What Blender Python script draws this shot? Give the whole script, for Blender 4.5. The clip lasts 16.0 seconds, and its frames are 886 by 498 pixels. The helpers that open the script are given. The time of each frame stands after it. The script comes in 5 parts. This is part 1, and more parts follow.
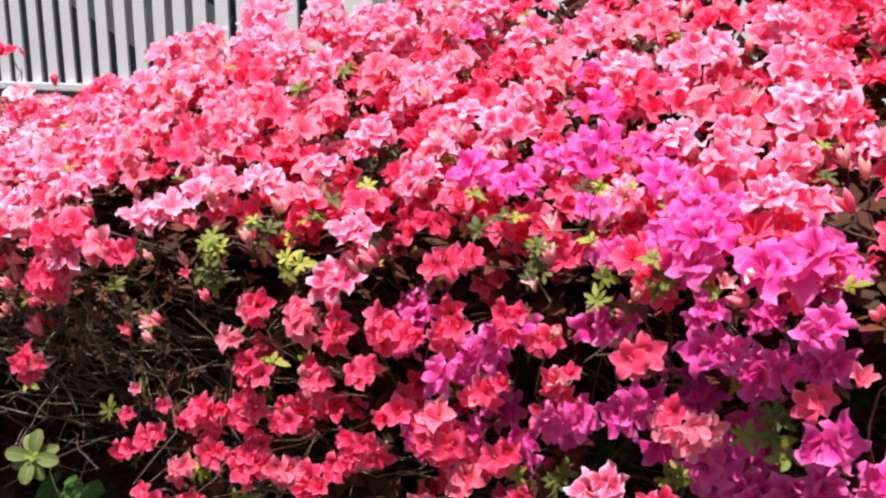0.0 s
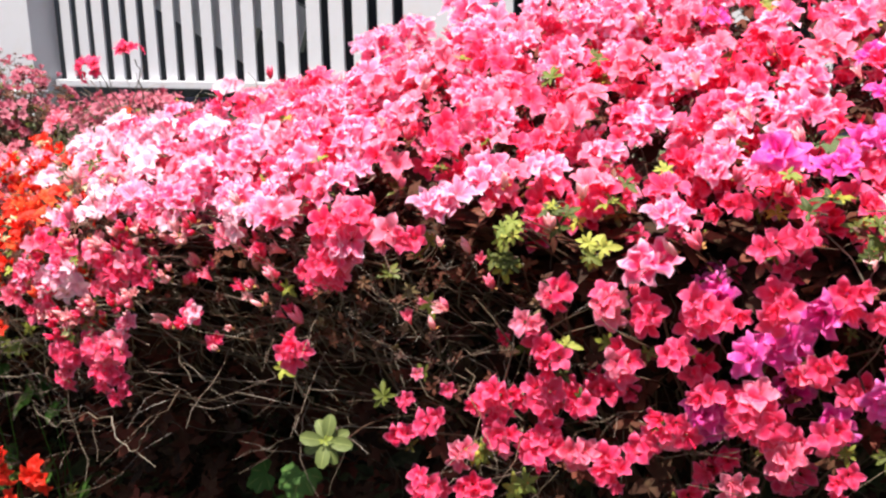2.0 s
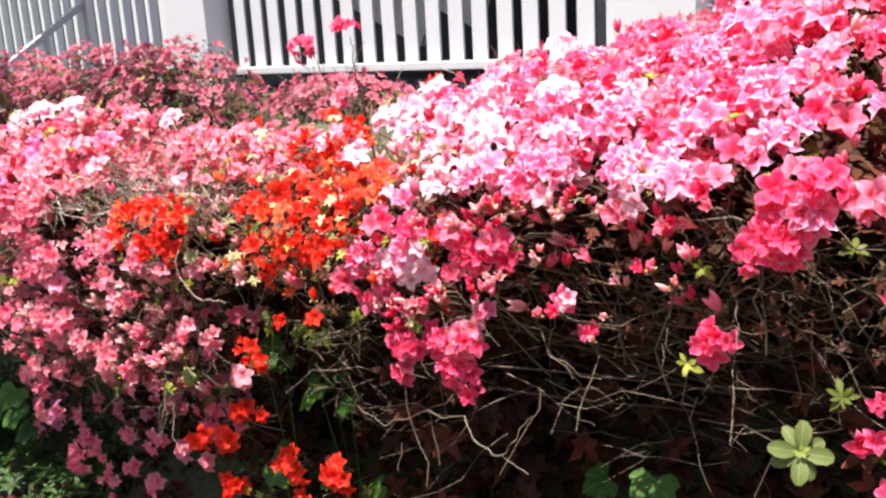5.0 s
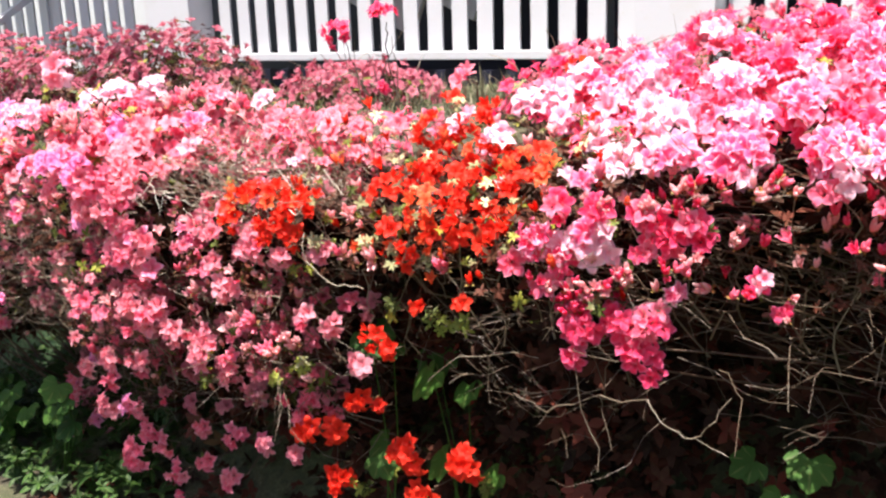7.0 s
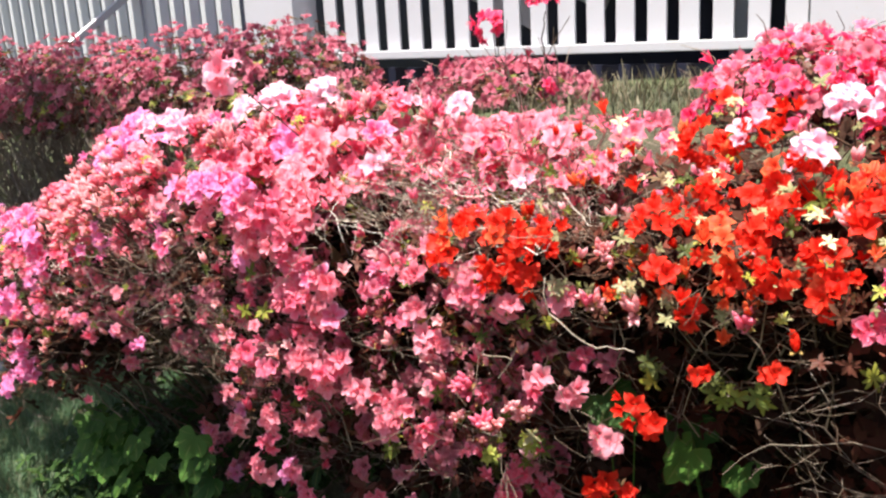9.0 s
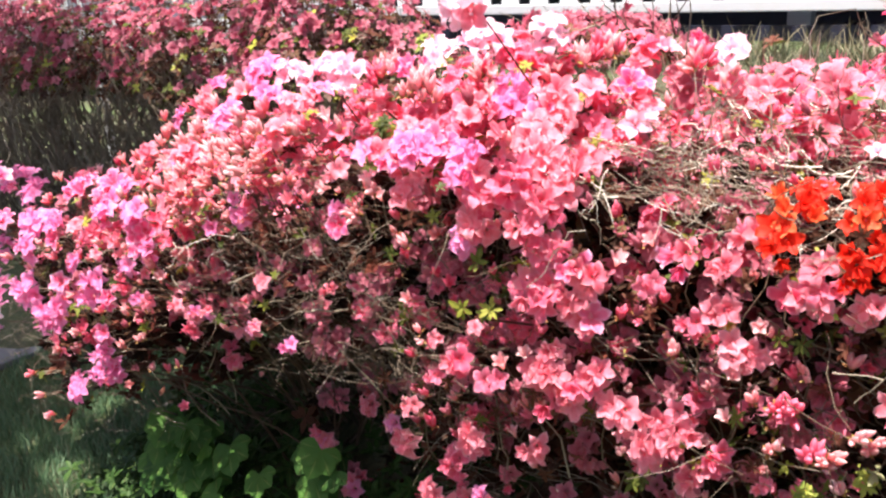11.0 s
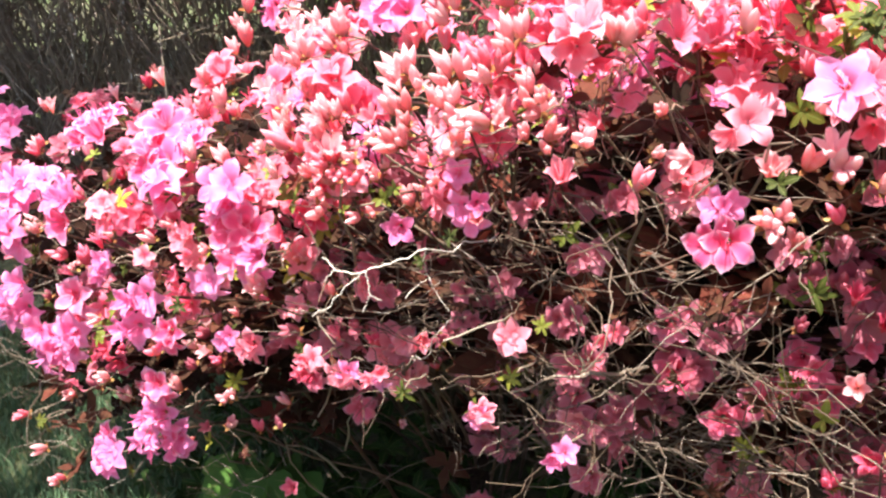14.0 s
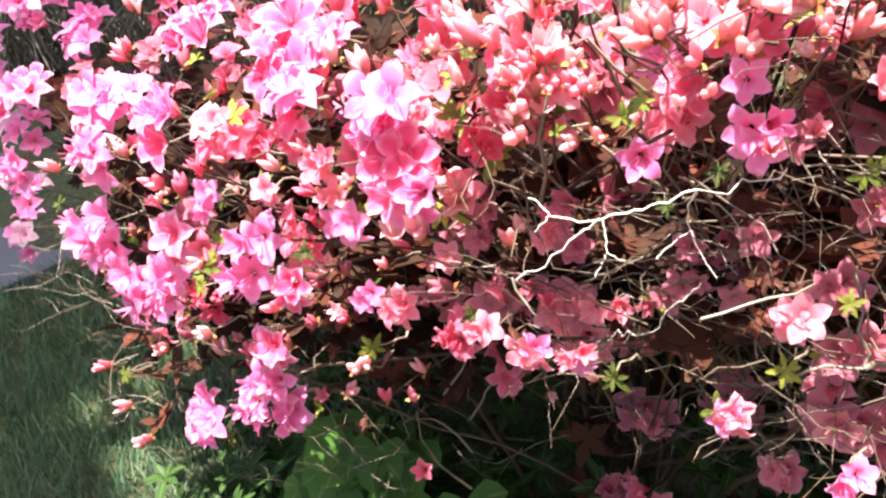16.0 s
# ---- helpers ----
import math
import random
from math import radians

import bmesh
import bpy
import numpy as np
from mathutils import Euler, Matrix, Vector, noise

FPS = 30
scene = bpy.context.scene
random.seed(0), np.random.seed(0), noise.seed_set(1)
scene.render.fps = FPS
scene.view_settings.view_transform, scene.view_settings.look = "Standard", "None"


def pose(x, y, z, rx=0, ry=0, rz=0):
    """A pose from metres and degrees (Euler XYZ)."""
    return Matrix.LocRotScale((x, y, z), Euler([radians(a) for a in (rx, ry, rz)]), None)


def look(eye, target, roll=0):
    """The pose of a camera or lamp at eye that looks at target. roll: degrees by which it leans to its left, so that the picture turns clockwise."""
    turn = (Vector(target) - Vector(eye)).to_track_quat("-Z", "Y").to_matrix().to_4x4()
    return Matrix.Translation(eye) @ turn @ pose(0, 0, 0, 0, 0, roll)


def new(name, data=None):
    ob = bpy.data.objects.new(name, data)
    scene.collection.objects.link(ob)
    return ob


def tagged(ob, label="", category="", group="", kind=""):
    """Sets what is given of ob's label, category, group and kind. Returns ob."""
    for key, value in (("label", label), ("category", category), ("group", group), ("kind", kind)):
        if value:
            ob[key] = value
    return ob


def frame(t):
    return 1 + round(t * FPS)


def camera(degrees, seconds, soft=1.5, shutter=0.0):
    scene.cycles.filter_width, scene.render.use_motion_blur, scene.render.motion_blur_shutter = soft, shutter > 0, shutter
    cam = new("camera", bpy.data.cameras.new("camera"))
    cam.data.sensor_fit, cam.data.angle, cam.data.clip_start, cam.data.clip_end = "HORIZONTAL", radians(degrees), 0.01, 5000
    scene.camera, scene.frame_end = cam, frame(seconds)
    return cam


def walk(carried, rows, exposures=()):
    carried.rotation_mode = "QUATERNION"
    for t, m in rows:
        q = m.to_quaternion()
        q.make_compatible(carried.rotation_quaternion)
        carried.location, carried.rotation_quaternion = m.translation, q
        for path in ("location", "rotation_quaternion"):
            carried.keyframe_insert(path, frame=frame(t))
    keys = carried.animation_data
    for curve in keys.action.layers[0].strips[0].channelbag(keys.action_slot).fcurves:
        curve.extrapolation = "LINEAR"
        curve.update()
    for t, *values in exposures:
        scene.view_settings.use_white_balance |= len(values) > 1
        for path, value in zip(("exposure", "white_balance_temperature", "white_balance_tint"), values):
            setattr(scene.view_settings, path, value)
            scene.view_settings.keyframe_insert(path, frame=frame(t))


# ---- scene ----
cam = camera(52.5, 16.0, soft=2.4)

PATH = [
    (0, (0.064, 0.236, 1.418), (-1.012, 1.864, 0.982), 0.2),
    (0.5, (0.038, 0.158, 1.412), (-1.046, 1.782, 0.979), -0.1),
    (1, (-0.039, 0.113, 1.409), (-1.153, 1.718, 0.981), -0.5),
    (1.5, (-0.158, 0.05, 1.416), (-1.251, 1.665, 0.974), -0.6),
    (2, (-0.26, -0.003, 1.411), (-1.364, 1.602, 0.961), -0.8),
    (2.5, (-0.338, -0.031, 1.399), (-1.491, 1.537, 0.94), -1.3),
    (3, (-0.409, -0.058, 1.382), (-1.608, 1.475, 0.921), -1.6),
    (3.5, (-0.483, -0.088, 1.376), (-1.711, 1.417, 0.901), -1.9),
    (4, (-0.558, -0.095, 1.362), (-1.828, 1.374, 0.884), -2.2),
    (4.5, (-0.657, -0.103, 1.361), (-1.95, 1.346, 0.884), -2.7),
    (4.7, (-0.701, -0.108, 1.362), (-1.996, 1.341, 0.888), -3.0),
    (6.8, (-1.103, -0.363, 1.349), (-2.245, 1.208, 0.873), -1.9),
    (7, (-1.133, -0.382, 1.351), (-2.271, 1.189, 0.863), -1.8),
    (7.5, (-1.207, -0.389, 1.349), (-2.367, 1.157, 0.835), -1.9),
    (8, (-1.358, -0.341, 1.344), (-2.545, 1.187, 0.835), -2.4),
    (8.5, (-1.535, -0.296, 1.362), (-2.738, 1.22, 0.858), -2.9),
    (9, (-1.654, -0.247, 1.342), (-2.901, 1.239, 0.854), -3.2),
    (9.5, (-1.792, -0.235, 1.338), (-3.045, 1.241, 0.836), -3.4),
    (10, (-1.966, -0.304, 1.33), (-3.153, 1.222, 0.816), -2.9),
    (10.2, (-2.031, -0.333, 1.322), (-3.193, 1.21, 0.801), -2.7),
    (12.3, (-2.675, -0.091, 1.249), (-3.782, 1.454, 0.629), -1.1),
    (12.5, (-2.728, -0.062, 1.242), (-3.822, 1.488, 0.609), -1.0),
    (13, (-2.862, 0.013, 1.23), (-3.914, 1.568, 0.54), -0.8),
    (13.5, (-2.983, 0.071, 1.221), (-3.999, 1.621, 0.469), -1.2),
    (14, (-3.1, 0.124, 1.192), (-4.104, 1.667, 0.411), -1.5),
    (14.5, (-3.186, 0.146, 1.163), (-4.195, 1.674, 0.359), -1.7),
    (15, (-3.253, 0.181, 1.142), (-4.288, 1.668, 0.294), -1.7),
    (15.5, (-3.296, 0.21, 1.122), (-4.355, 1.66, 0.242), -1.7),
    (16, (-3.327, 0.229, 1.106), (-4.395, 1.654, 0.197), -1.6),
]
EXPOSURE = [(0, 1.11), (1, 1.22), (3, 1.48), (4.5, 1.58), (7, 1.63), (8, 1.72), (9, 1.47), (10, 1.54), (12.5, 1.86), (14, 1.98), (16, 2.3)]
walk(cam, [(t, look(eye, target, roll)) for t, eye, target, roll in PATH], EXPOSURE)

# ---- world and light ----
SUN_FROM = Vector((-0.03, -0.22, 0.97)).normalized()
world = bpy.data.worlds.new("world")
scene.world = world
world.use_nodes = True
wn = world.node_tree
sky = wn.nodes.new("ShaderNodeTexSky")
sky.sky_type = "NISHITA"
sky.sun_disc = False
sky.air_density, sky.dust_density, sky.ozone_density = 0.6, 3.0, 0.6
sky.sun_elevation = math.asin(SUN_FROM.z)
sky.sun_rotation = math.atan2(SUN_FROM.x, SUN_FROM.y)
wn.links.new(sky.outputs["Color"], wn.nodes["Background"].inputs["Color"])
wn.nodes["Background"].inputs["Strength"].default_value = 0.085
sun = new("sun", bpy.data.lights.new("sun", "SUN"))
sun.data.energy, sun.data.angle, sun.data.color = 5.4, radians(0.53), (1.0, 0.95, 0.87)
sun.matrix_world = look(SUN_FROM * 20, (0, 0, 0))


# ---- materials ----
def material(name):
    m = bpy.data.materials.new(name)
    m.use_nodes = True
    nt = m.node_tree
    return m, nt, nt.nodes["Principled BSDF"], nt.nodes["Material Output"]


def node(nt, kind, **values):
    n = nt.nodes.new(kind)
    for key, value in values.items():
        n.inputs[key.replace("_", " ")].default_value = value
    return n


def ramp(nt, fac, stops):
    r = nt.nodes.new("ShaderNodeValToRGB")
    els = r.color_ramp.elements
    while len(els) < len(stops):
        els.new(0.5)
    for e, (p, c) in zip(els, stops):
        e.position, e.color = p, (*c, 1)
    nt.links.new(fac, r.inputs["Fac"])
    return r.outputs["Color"]


def mix(nt, fac, a, b, blend="MIX"):
    n = nt.nodes.new("ShaderNodeMix")
    n.data_type, n.blend_type = "RGBA", blend
    for value, slot in ((fac, n.inputs["Factor"]), (a, n.inputs["A"]), (b, n.inputs["B"])):
        if isinstance(value, bpy.types.NodeSocket):
            nt.links.new(value, slot)
        else:
            slot.default_value = value if isinstance(value, float) else (*value, 1)
    return n.outputs["Result"]


def maths(nt, op, a, b=0.0):
    n = nt.nodes.new("ShaderNodeMath")
    n.operation = op
    for value, slot in ((a, n.inputs[0]), (b, n.inputs[1])):
        if isinstance(value, bpy.types.NodeSocket):
            nt.links.new(value, slot)
        else:
            slot.default_value = value
    return n.outputs[0]


def tone_of(nt):
    """A random number for each piece: its own attribute in a joined mesh, the object's number for a single one."""
    at = nt.nodes.new("ShaderNodeAttribute")
    at.attribute_name = "tone"
    info = nt.nodes.new("ShaderNodeObjectInfo")
    single = maths(nt, "LESS_THAN", at.outputs["Fac"], -0.5)
    n = nt.nodes.new("ShaderNodeMix")
    nt.links.new(single, n.inputs[0])
    nt.links.new(at.outputs["Fac"], n.inputs[2])
    nt.links.new(info.outputs["Random"], n.inputs[3])
    return n.outputs[0]


def thin(nt, bsdf, out, color, share):
    """Lets light through a thin petal or leaf."""
    tr = nt.nodes.new("ShaderNodeBsdfTranslucent")
    nt.links.new(color, tr.inputs["Color"])
    ms = nt.nodes.new("ShaderNodeMixShader")
    ms.inputs[0].default_value = share
    nt.links.new(bsdf.outputs[0], ms.inputs[1])
    nt.links.new(tr.outputs[0], ms.inputs[2])
    nt.links.new(ms.outputs[0], out.inputs["Surface"])


def petal_material(name, edge, body, throat, spread=0.35):
    """Petals: paler rim, deeper throat, fine veins along the petal, a tone for each flower."""
    m, nt, b, out = material(name)
    uv = nt.nodes.new("ShaderNodeUVMap")
    sep = nt.nodes.new("ShaderNodeSeparateXYZ")
    nt.links.new(uv.outputs[0], sep.inputs[0])
    base = ramp(nt, sep.outputs["Y"], [(0.0, throat), (0.40, body), (0.70, body), (1.0, edge)])
    across = maths(nt, "ABSOLUTE", maths(nt, "SUBTRACT", sep.outputs["X"], 0.5))
    rim = maths(nt, "MULTIPLY", maths(nt, "POWER", maths(nt, "MULTIPLY", across, 2.0), 3.0), 0.55)
    base = mix(nt, rim, base, edge)
    wave = node(nt, "ShaderNodeTexNoise", Scale=26.0, Detail=2.0)
    stretch = node(nt, "ShaderNodeMapping")
    stretch.inputs["Scale"].default_value = (1.0, 0.08, 1.0)
    nt.links.new(uv.outputs[0], stretch.inputs["Vector"])
    nt.links.new(stretch.outputs[0], wave.inputs["Vector"])
    base = mix(nt, maths(nt, "MULTIPLY", maths(nt, "SUBTRACT", wave.outputs["Fac"], 0.45), 0.9), base, throat)
    tone = tone_of(nt)
    base = mix(nt, maths(nt, "MULTIPLY", tone, spread), base, edge)
    dark = maths(nt, "MULTIPLY", maths(nt, "SUBTRACT", 0.35, tone), spread)
    base = mix(nt, dark, base, throat)
    nt.links.new(base, b.inputs["Base Color"])
    b.inputs["Roughness"].default_value = 0.48
    b.inputs["Specular IOR Level"].default_value = 0.22
    bump = node(nt, "ShaderNodeBump", Strength=0.25, Distance=0.002)
    nt.links.new(wave.outputs["Fac"], bump.inputs["Height"])
    nt.links.new(bump.outputs[0], b.inputs["Normal"])
    thin(nt, b, out, base, 0.5)
    return m


PINK = petal_material("petal_pink", (0.90, 0.22, 0.42), (0.86, 0.020, 0.110), (0.68, 0.004, 0.026), 0.24)
# Pink lightened nearly to white, for petals glaring in full sun.
SUNLIT_PINK = petal_material("petal_sunlit_pink", (0.91, 0.74, 0.82), (0.89, 0.46, 0.60), (0.84, 0.12, 0.24), 0.5)
ROSE = petal_material("petal_rose", (0.90, 0.45, 0.54), (0.84, 0.17, 0.26), (0.68, 0.035, 0.09), 0.45)
LILAC = petal_material("petal_lilac_pink", (0.91, 0.45, 0.72), (0.87, 0.20, 0.46), (0.78, 0.05, 0.16), 0.38)
MAGENTA = petal_material("petal_magenta", (0.88, 0.22, 0.58), (0.78, 0.025, 0.33), (0.50, 0.004, 0.10), 0.3)
RED = petal_material("petal_red", (0.88, 0.068, 0.030), (0.80, 0.020, 0.011), (0.52, 0.010, 0.006), 0.4)
BLUSH = petal_material("petal_blush", (0.90, 0.40, 0.53), (0.85, 0.105, 0.22), (0.68, 0.02, 0.06), 0.4)
# Pink petals with the shade on recessed and rear flowers in their colour.
SHADED_PINK = petal_material("petal_shaded_pink", (0.63, 0.27, 0.34), (0.52, 0.115, 0.175), (0.34, 0.035, 0.055), 0.5)
# Darker still: shade over the bushes near the porch, put into petal colour.
SHADED_ROSE = petal_material("petal_shaded_rose", (0.54, 0.19, 0.27), (0.43, 0.07, 0.12), (0.26, 0.018, 0.035), 0.5)
CORAL = petal_material("petal_orange_red", (0.90, 0.26, 0.10), (0.84, 0.060, 0.020), (0.60, 0.02, 0.006), 0.45)
EDGED = petal_material("petal_pink_pale_edge", (0.94, 0.66, 0.86), (0.87, 0.055, 0.22), (0.70, 0.006, 0.05), 0.24)
BUD = petal_material("petal_bud", (0.94, 0.70, 0.72), (0.88, 0.33, 0.38), (0.78, 0.20, 0.13), 0.5)
SOFT = petal_material("petal_soft_pink", (0.93, 0.50, 0.58), (0.88, 0.20, 0.28), (0.74, 0.035, 0.10), 0.42)


def leaf_material(name, stops, share=0.3, rough=0.42, vein=0.3):
    m, nt, b, out = material(name)
    uv = nt.nodes.new("ShaderNodeUVMap")
    sep = nt.nodes.new("ShaderNodeSeparateXYZ")
    nt.links.new(uv.outputs[0], sep.inputs[0])
    base = ramp(nt, tone_of(nt), stops)
    rib = maths(nt, "LESS_THAN", maths(nt, "ABSOLUTE", maths(nt, "SUBTRACT", sep.outputs["X"], 0.5)), 0.05)
    base = mix(nt, maths(nt, "MULTIPLY", rib, vein), base, (0.30, 0.34, 0.11))
    spot = node(nt, "ShaderNodeTexNoise", Scale=90.0, Detail=3.0)
    base = mix(nt, maths(nt, "MULTIPLY", maths(nt, "SUBTRACT", spot.outputs["Fac"], 0.5), 1.2), base, (0.10, 0.07, 0.03))
    nt.links.new(base, b.inputs["Base Color"])
    b.inputs["Roughness"].default_value = rough + 0.1
    b.inputs["Specular IOR Level"].default_value = 0.2
    bump = node(nt, "ShaderNodeBump", Strength=0.3, Distance=0.001)
    nt.links.new(spot.outputs["Fac"], bump.inputs["Height"])
    nt.links.new(bump.outputs[0], b.inputs["Normal"])
    thin(nt, b, out, base, share)
    return m


LEAF = leaf_material("leaf_green", [(0.0, (0.035, 0.046, 0.009)), (0.5, (0.09, 0.105, 0.015)), (0.85, (0.22, 0.22, 0.03)), (1.0, (0.38, 0.35, 0.05))])
YOUNG = leaf_material("leaf_young", [(0.0, (0.13, 0.18, 0.035)), (0.6, (0.26, 0.30, 0.055)), (1.0, (0.42, 0.42, 0.08))], 0.4)
# Near-black brown: the shade inside the hedge is put into the leaf colour.
SHADE_LEAF = leaf_material("leaf_old_shaded", [(0.0, (0.016, 0.008, 0.005)), (0.5, (0.040, 0.015, 0.008)), (0.8, (0.075, 0.022, 0.012)), (1.0, (0.13, 0.030, 0.020))], 0.15, 0.75, 0.0)
BRONZE = leaf_material("leaf_bronze", [(0.0, (0.05, 0.016, 0.010)), (0.45, (0.10, 0.030, 0.020)), (0.85, (0.14, 0.045, 0.030)), (1.0, (0.14, 0.10, 0.045))], 0.3, 0.42, 0.08)
SCALE = leaf_material("bud_scale", [(0.0, (0.26, 0.09, 0.04)), (0.6, (0.36, 0.17, 0.06)), (1.0, (0.40, 0.30, 0.10))], 0.35)
CREAM = leaf_material("leaf_pale", [(0.0, (0.20, 0.20, 0.09)), (0.6, (0.42, 0.38, 0.20)), (1.0, (0.62, 0.56, 0.36))], 0.3)
SAGE = leaf_material("leaf_sage", [(0.0, (0.075, 0.095, 0.030)), (1.0, (0.13, 0.16, 0.05))], 0.3)
WEED = leaf_material("leaf_weed", [(0.0, (0.035, 0.10, 0.018)), (1.0, (0.09, 0.20, 0.035))], 0.45)
# Greens taken down in place of a shadow over the hedge-foot weeds.
BROAD = leaf_material("leaf_broad", [(0.0, (0.014, 0.040, 0.008)), (1.0, (0.035, 0.085, 0.016))], 0.3)
GRASS = leaf_material("grass_blade", [(0.0, (0.05, 0.11, 0.055)), (0.6, (0.095, 0.175, 0.095)), (0.93, (0.15, 0.23, 0.14)), (1.0, (0.26, 0.27, 0.19))], 0.3)
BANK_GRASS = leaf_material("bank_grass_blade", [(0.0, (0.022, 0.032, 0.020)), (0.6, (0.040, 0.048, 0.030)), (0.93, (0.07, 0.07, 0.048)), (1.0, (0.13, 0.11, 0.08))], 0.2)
DRY = leaf_material("dry_grass", [(0.0, (0.10, 0.08, 0.055)), (1.0, (0.22, 0.19, 0.13))], 0.2)


def bark_material(name, stops, rough=0.75):
    m, nt, b, out = material(name)
    tone = tone_of(nt)
    n1 = node(nt, "ShaderNodeTexNoise", Scale=160.0, Detail=4.0)
    n2 = node(nt, "ShaderNodeTexNoise", Scale=14.0, Detail=2.0)
    fac = maths(nt, "ADD", maths(nt, "MULTIPLY", tone, 0.6), maths(nt, "MULTIPLY", maths(nt, "SUBTRACT", n2.outputs["Fac"], 0.2), 0.6))
    base = ramp(nt, fac, stops)
    base = mix(nt, maths(nt, "MULTIPLY", n1.outputs["Fac"], 0.5), base, stops[0][1])
    nt.links.new(base, b.inputs["Base Color"])
    b.inputs["Roughness"].default_value = rough
    bump = node(nt, "ShaderNodeBump", Strength=0.6, Distance=0.002)
    nt.links.new(n1.outputs["Fac"], bump.inputs["Height"])
    nt.links.new(bump.outputs[0], b.inputs["Normal"])
    return m


BARK = bark_material("bark_brown", [(0.1, (0.030, 0.015, 0.009)), (0.5, (0.075, 0.040, 0.024)), (0.9, (0.15, 0.095, 0.06))], 0.55)
DEAD_TWIG = bark_material("twig_bleached", [(0.1, (0.38, 0.32, 0.26)), (0.5, (0.60, 0.54, 0.46)), (0.9, (0.74, 0.69, 0.62))], 0.6)
TWIG = bark_material("twig_grey", [(0.1, (0.065, 0.042, 0.028)), (0.5, (0.15, 0.11, 0.078)), (0.9, (0.36, 0.31, 0.24))], 0.4)


def paint_material(name, color, dirt):
    m, nt, b, out = material(name)
    co = nt.nodes.new("ShaderNodeTexCoord")
    n1 = node(nt, "ShaderNodeTexNoise", Scale=5.0, Detail=6.0, Roughness=0.7)
    n2 = node(nt, "ShaderNodeTexNoise", Scale=60.0, Detail=3.0)
    nt.links.new(co.outputs["Object"], n1.inputs["Vector"])
    nt.links.new(co.outputs["Object"], n2.inputs["Vector"])
    base = mix(nt, ramp(nt, n1.outputs["Fac"], [(0.52, (0, 0, 0)), (0.75, (0.6, 0.6, 0.6))]), color, dirt)
    base = mix(nt, ramp(nt, n2.outputs["Fac"], [(0.62, (0, 0, 0)), (0.72, (0.5, 0.5, 0.5))]), base, dirt)
    nt.links.new(base, b.inputs["Base Color"])
    b.inputs["Roughness"].default_value = 0.5
    bump = node(nt, "ShaderNodeBump", Strength=0.2, Distance=0.003)
    nt.links.new(n2.outputs["Fac"], bump.inputs["Height"])
    nt.links.new(bump.outputs[0], b.inputs["Normal"])
    return m


WHITE = paint_material("white_paint", (0.54, 0.54, 0.57), (0.50, 0.48, 0.45))
# Near-black blue: the shade behind and under the slats given as a colour.
PORCH_SHADE = paint_material("porch_shade", (0.012, 0.014, 0.035), (0.02, 0.02, 0.025))
SIDING = paint_material("grey_siding", (0.42, 0.43, 0.45), (0.3, 0.3, 0.3))
# Dark and bluish: the shade lying on the walkway is in this base colour.
CONCRETE = paint_material("concrete", (0.10, 0.10, 0.115), (0.06, 0.06, 0.06))


def ground_material():
    m, nt, b, out = material("soil_and_mulch")
    n1 = node(nt, "ShaderNodeTexNoise", Scale=0.7, Detail=9.0, Roughness=0.7)
    n2 = node(nt, "ShaderNodeTexNoise", Scale=55.0, Detail=6.0, Roughness=0.7)
    co = nt.nodes.new("ShaderNodeTexCoord")
    for n in (n1, n2):
        nt.links.new(co.outputs["Object"], n.inputs["Vector"])
    soil = ramp(nt, n2.outputs["Fac"], [(0.3, (0.02, 0.014, 0.010)), (0.55, (0.06, 0.044, 0.03)), (0.78, (0.15, 0.12, 0.085))])
    green = ramp(nt, n2.outputs["Fac"], [(0.3, (0.03, 0.05, 0.015)), (0.6, (0.08, 0.12, 0.03)), (0.8, (0.17, 0.17, 0.07))])
    base = mix(nt, ramp(nt, n1.outputs["Fac"], [(0.36, (0, 0, 0)), (0.62, (0.85, 0.85, 0.85))]), soil, green)
    nt.links.new(base, b.inputs["Base Color"])
    b.inputs["Roughness"].default_value = 0.95
    bump = node(nt, "ShaderNodeBump", Strength=0.8, Distance=0.02)
    nt.links.new(n2.outputs["Fac"], bump.inputs["Height"])
    nt.links.new(bump.outputs[0], b.inputs["Normal"])
    return m


SOIL = ground_material()


# ---- mesh tools ----
def part(name, bm, mat, parent=None, label=""):
    me = bpy.data.meshes.new(name)
    bm.to_mesh(me)
    bm.free()
    me.materials.append(mat)
    ob = new(name, me)
    ob.parent = parent
    return tagged(ob, label)


def box(bm, lo, hi, bevel=0.0):
    c = [(a + b) / 2 for a, b in zip(lo, hi)]
    s = [b - a for a, b in zip(lo, hi)]
    made = bmesh.ops.create_cube(bm, size=1, matrix=Matrix.LocRotScale(c, None, s))
    if bevel:
        edges = list({e for v in made["verts"] for e in v.link_edges})
        bmesh.ops.bevel(bm, geom=edges, offset=bevel, segments=2, affect="EDGES", profile=0.7)


def smooth(v):
    v = min(1.0, max(0.0, v))
    return v * v * (3 - 2 * v)


class Shape:
    """A small pattern of four-sided faces with uv and a material number for each face."""

    def __init__(self):
        self.v, self.uv, self.f, self.m = [], [], [], []

    def sheet(self, rows, uvs, mat=0, closed=False):
        n0, wide = len(self.v), len(rows[0])
        for row, uvrow in zip(rows, uvs):
            self.v += row
            self.uv += uvrow
        for i in range(len(rows) - 1):
            for j in range(wide if closed else wide - 1):
                k = (j + 1) % wide
                a, b = n0 + i * wide, n0 + (i + 1) * wide
                self.f.append((a + j, a + k, b + k, b + j))
                self.m.append(mat)

    def arrays(self):
        return np.array(self.v, float), np.array(self.uv, float), np.array(self.f, int), np.array(self.m, int)


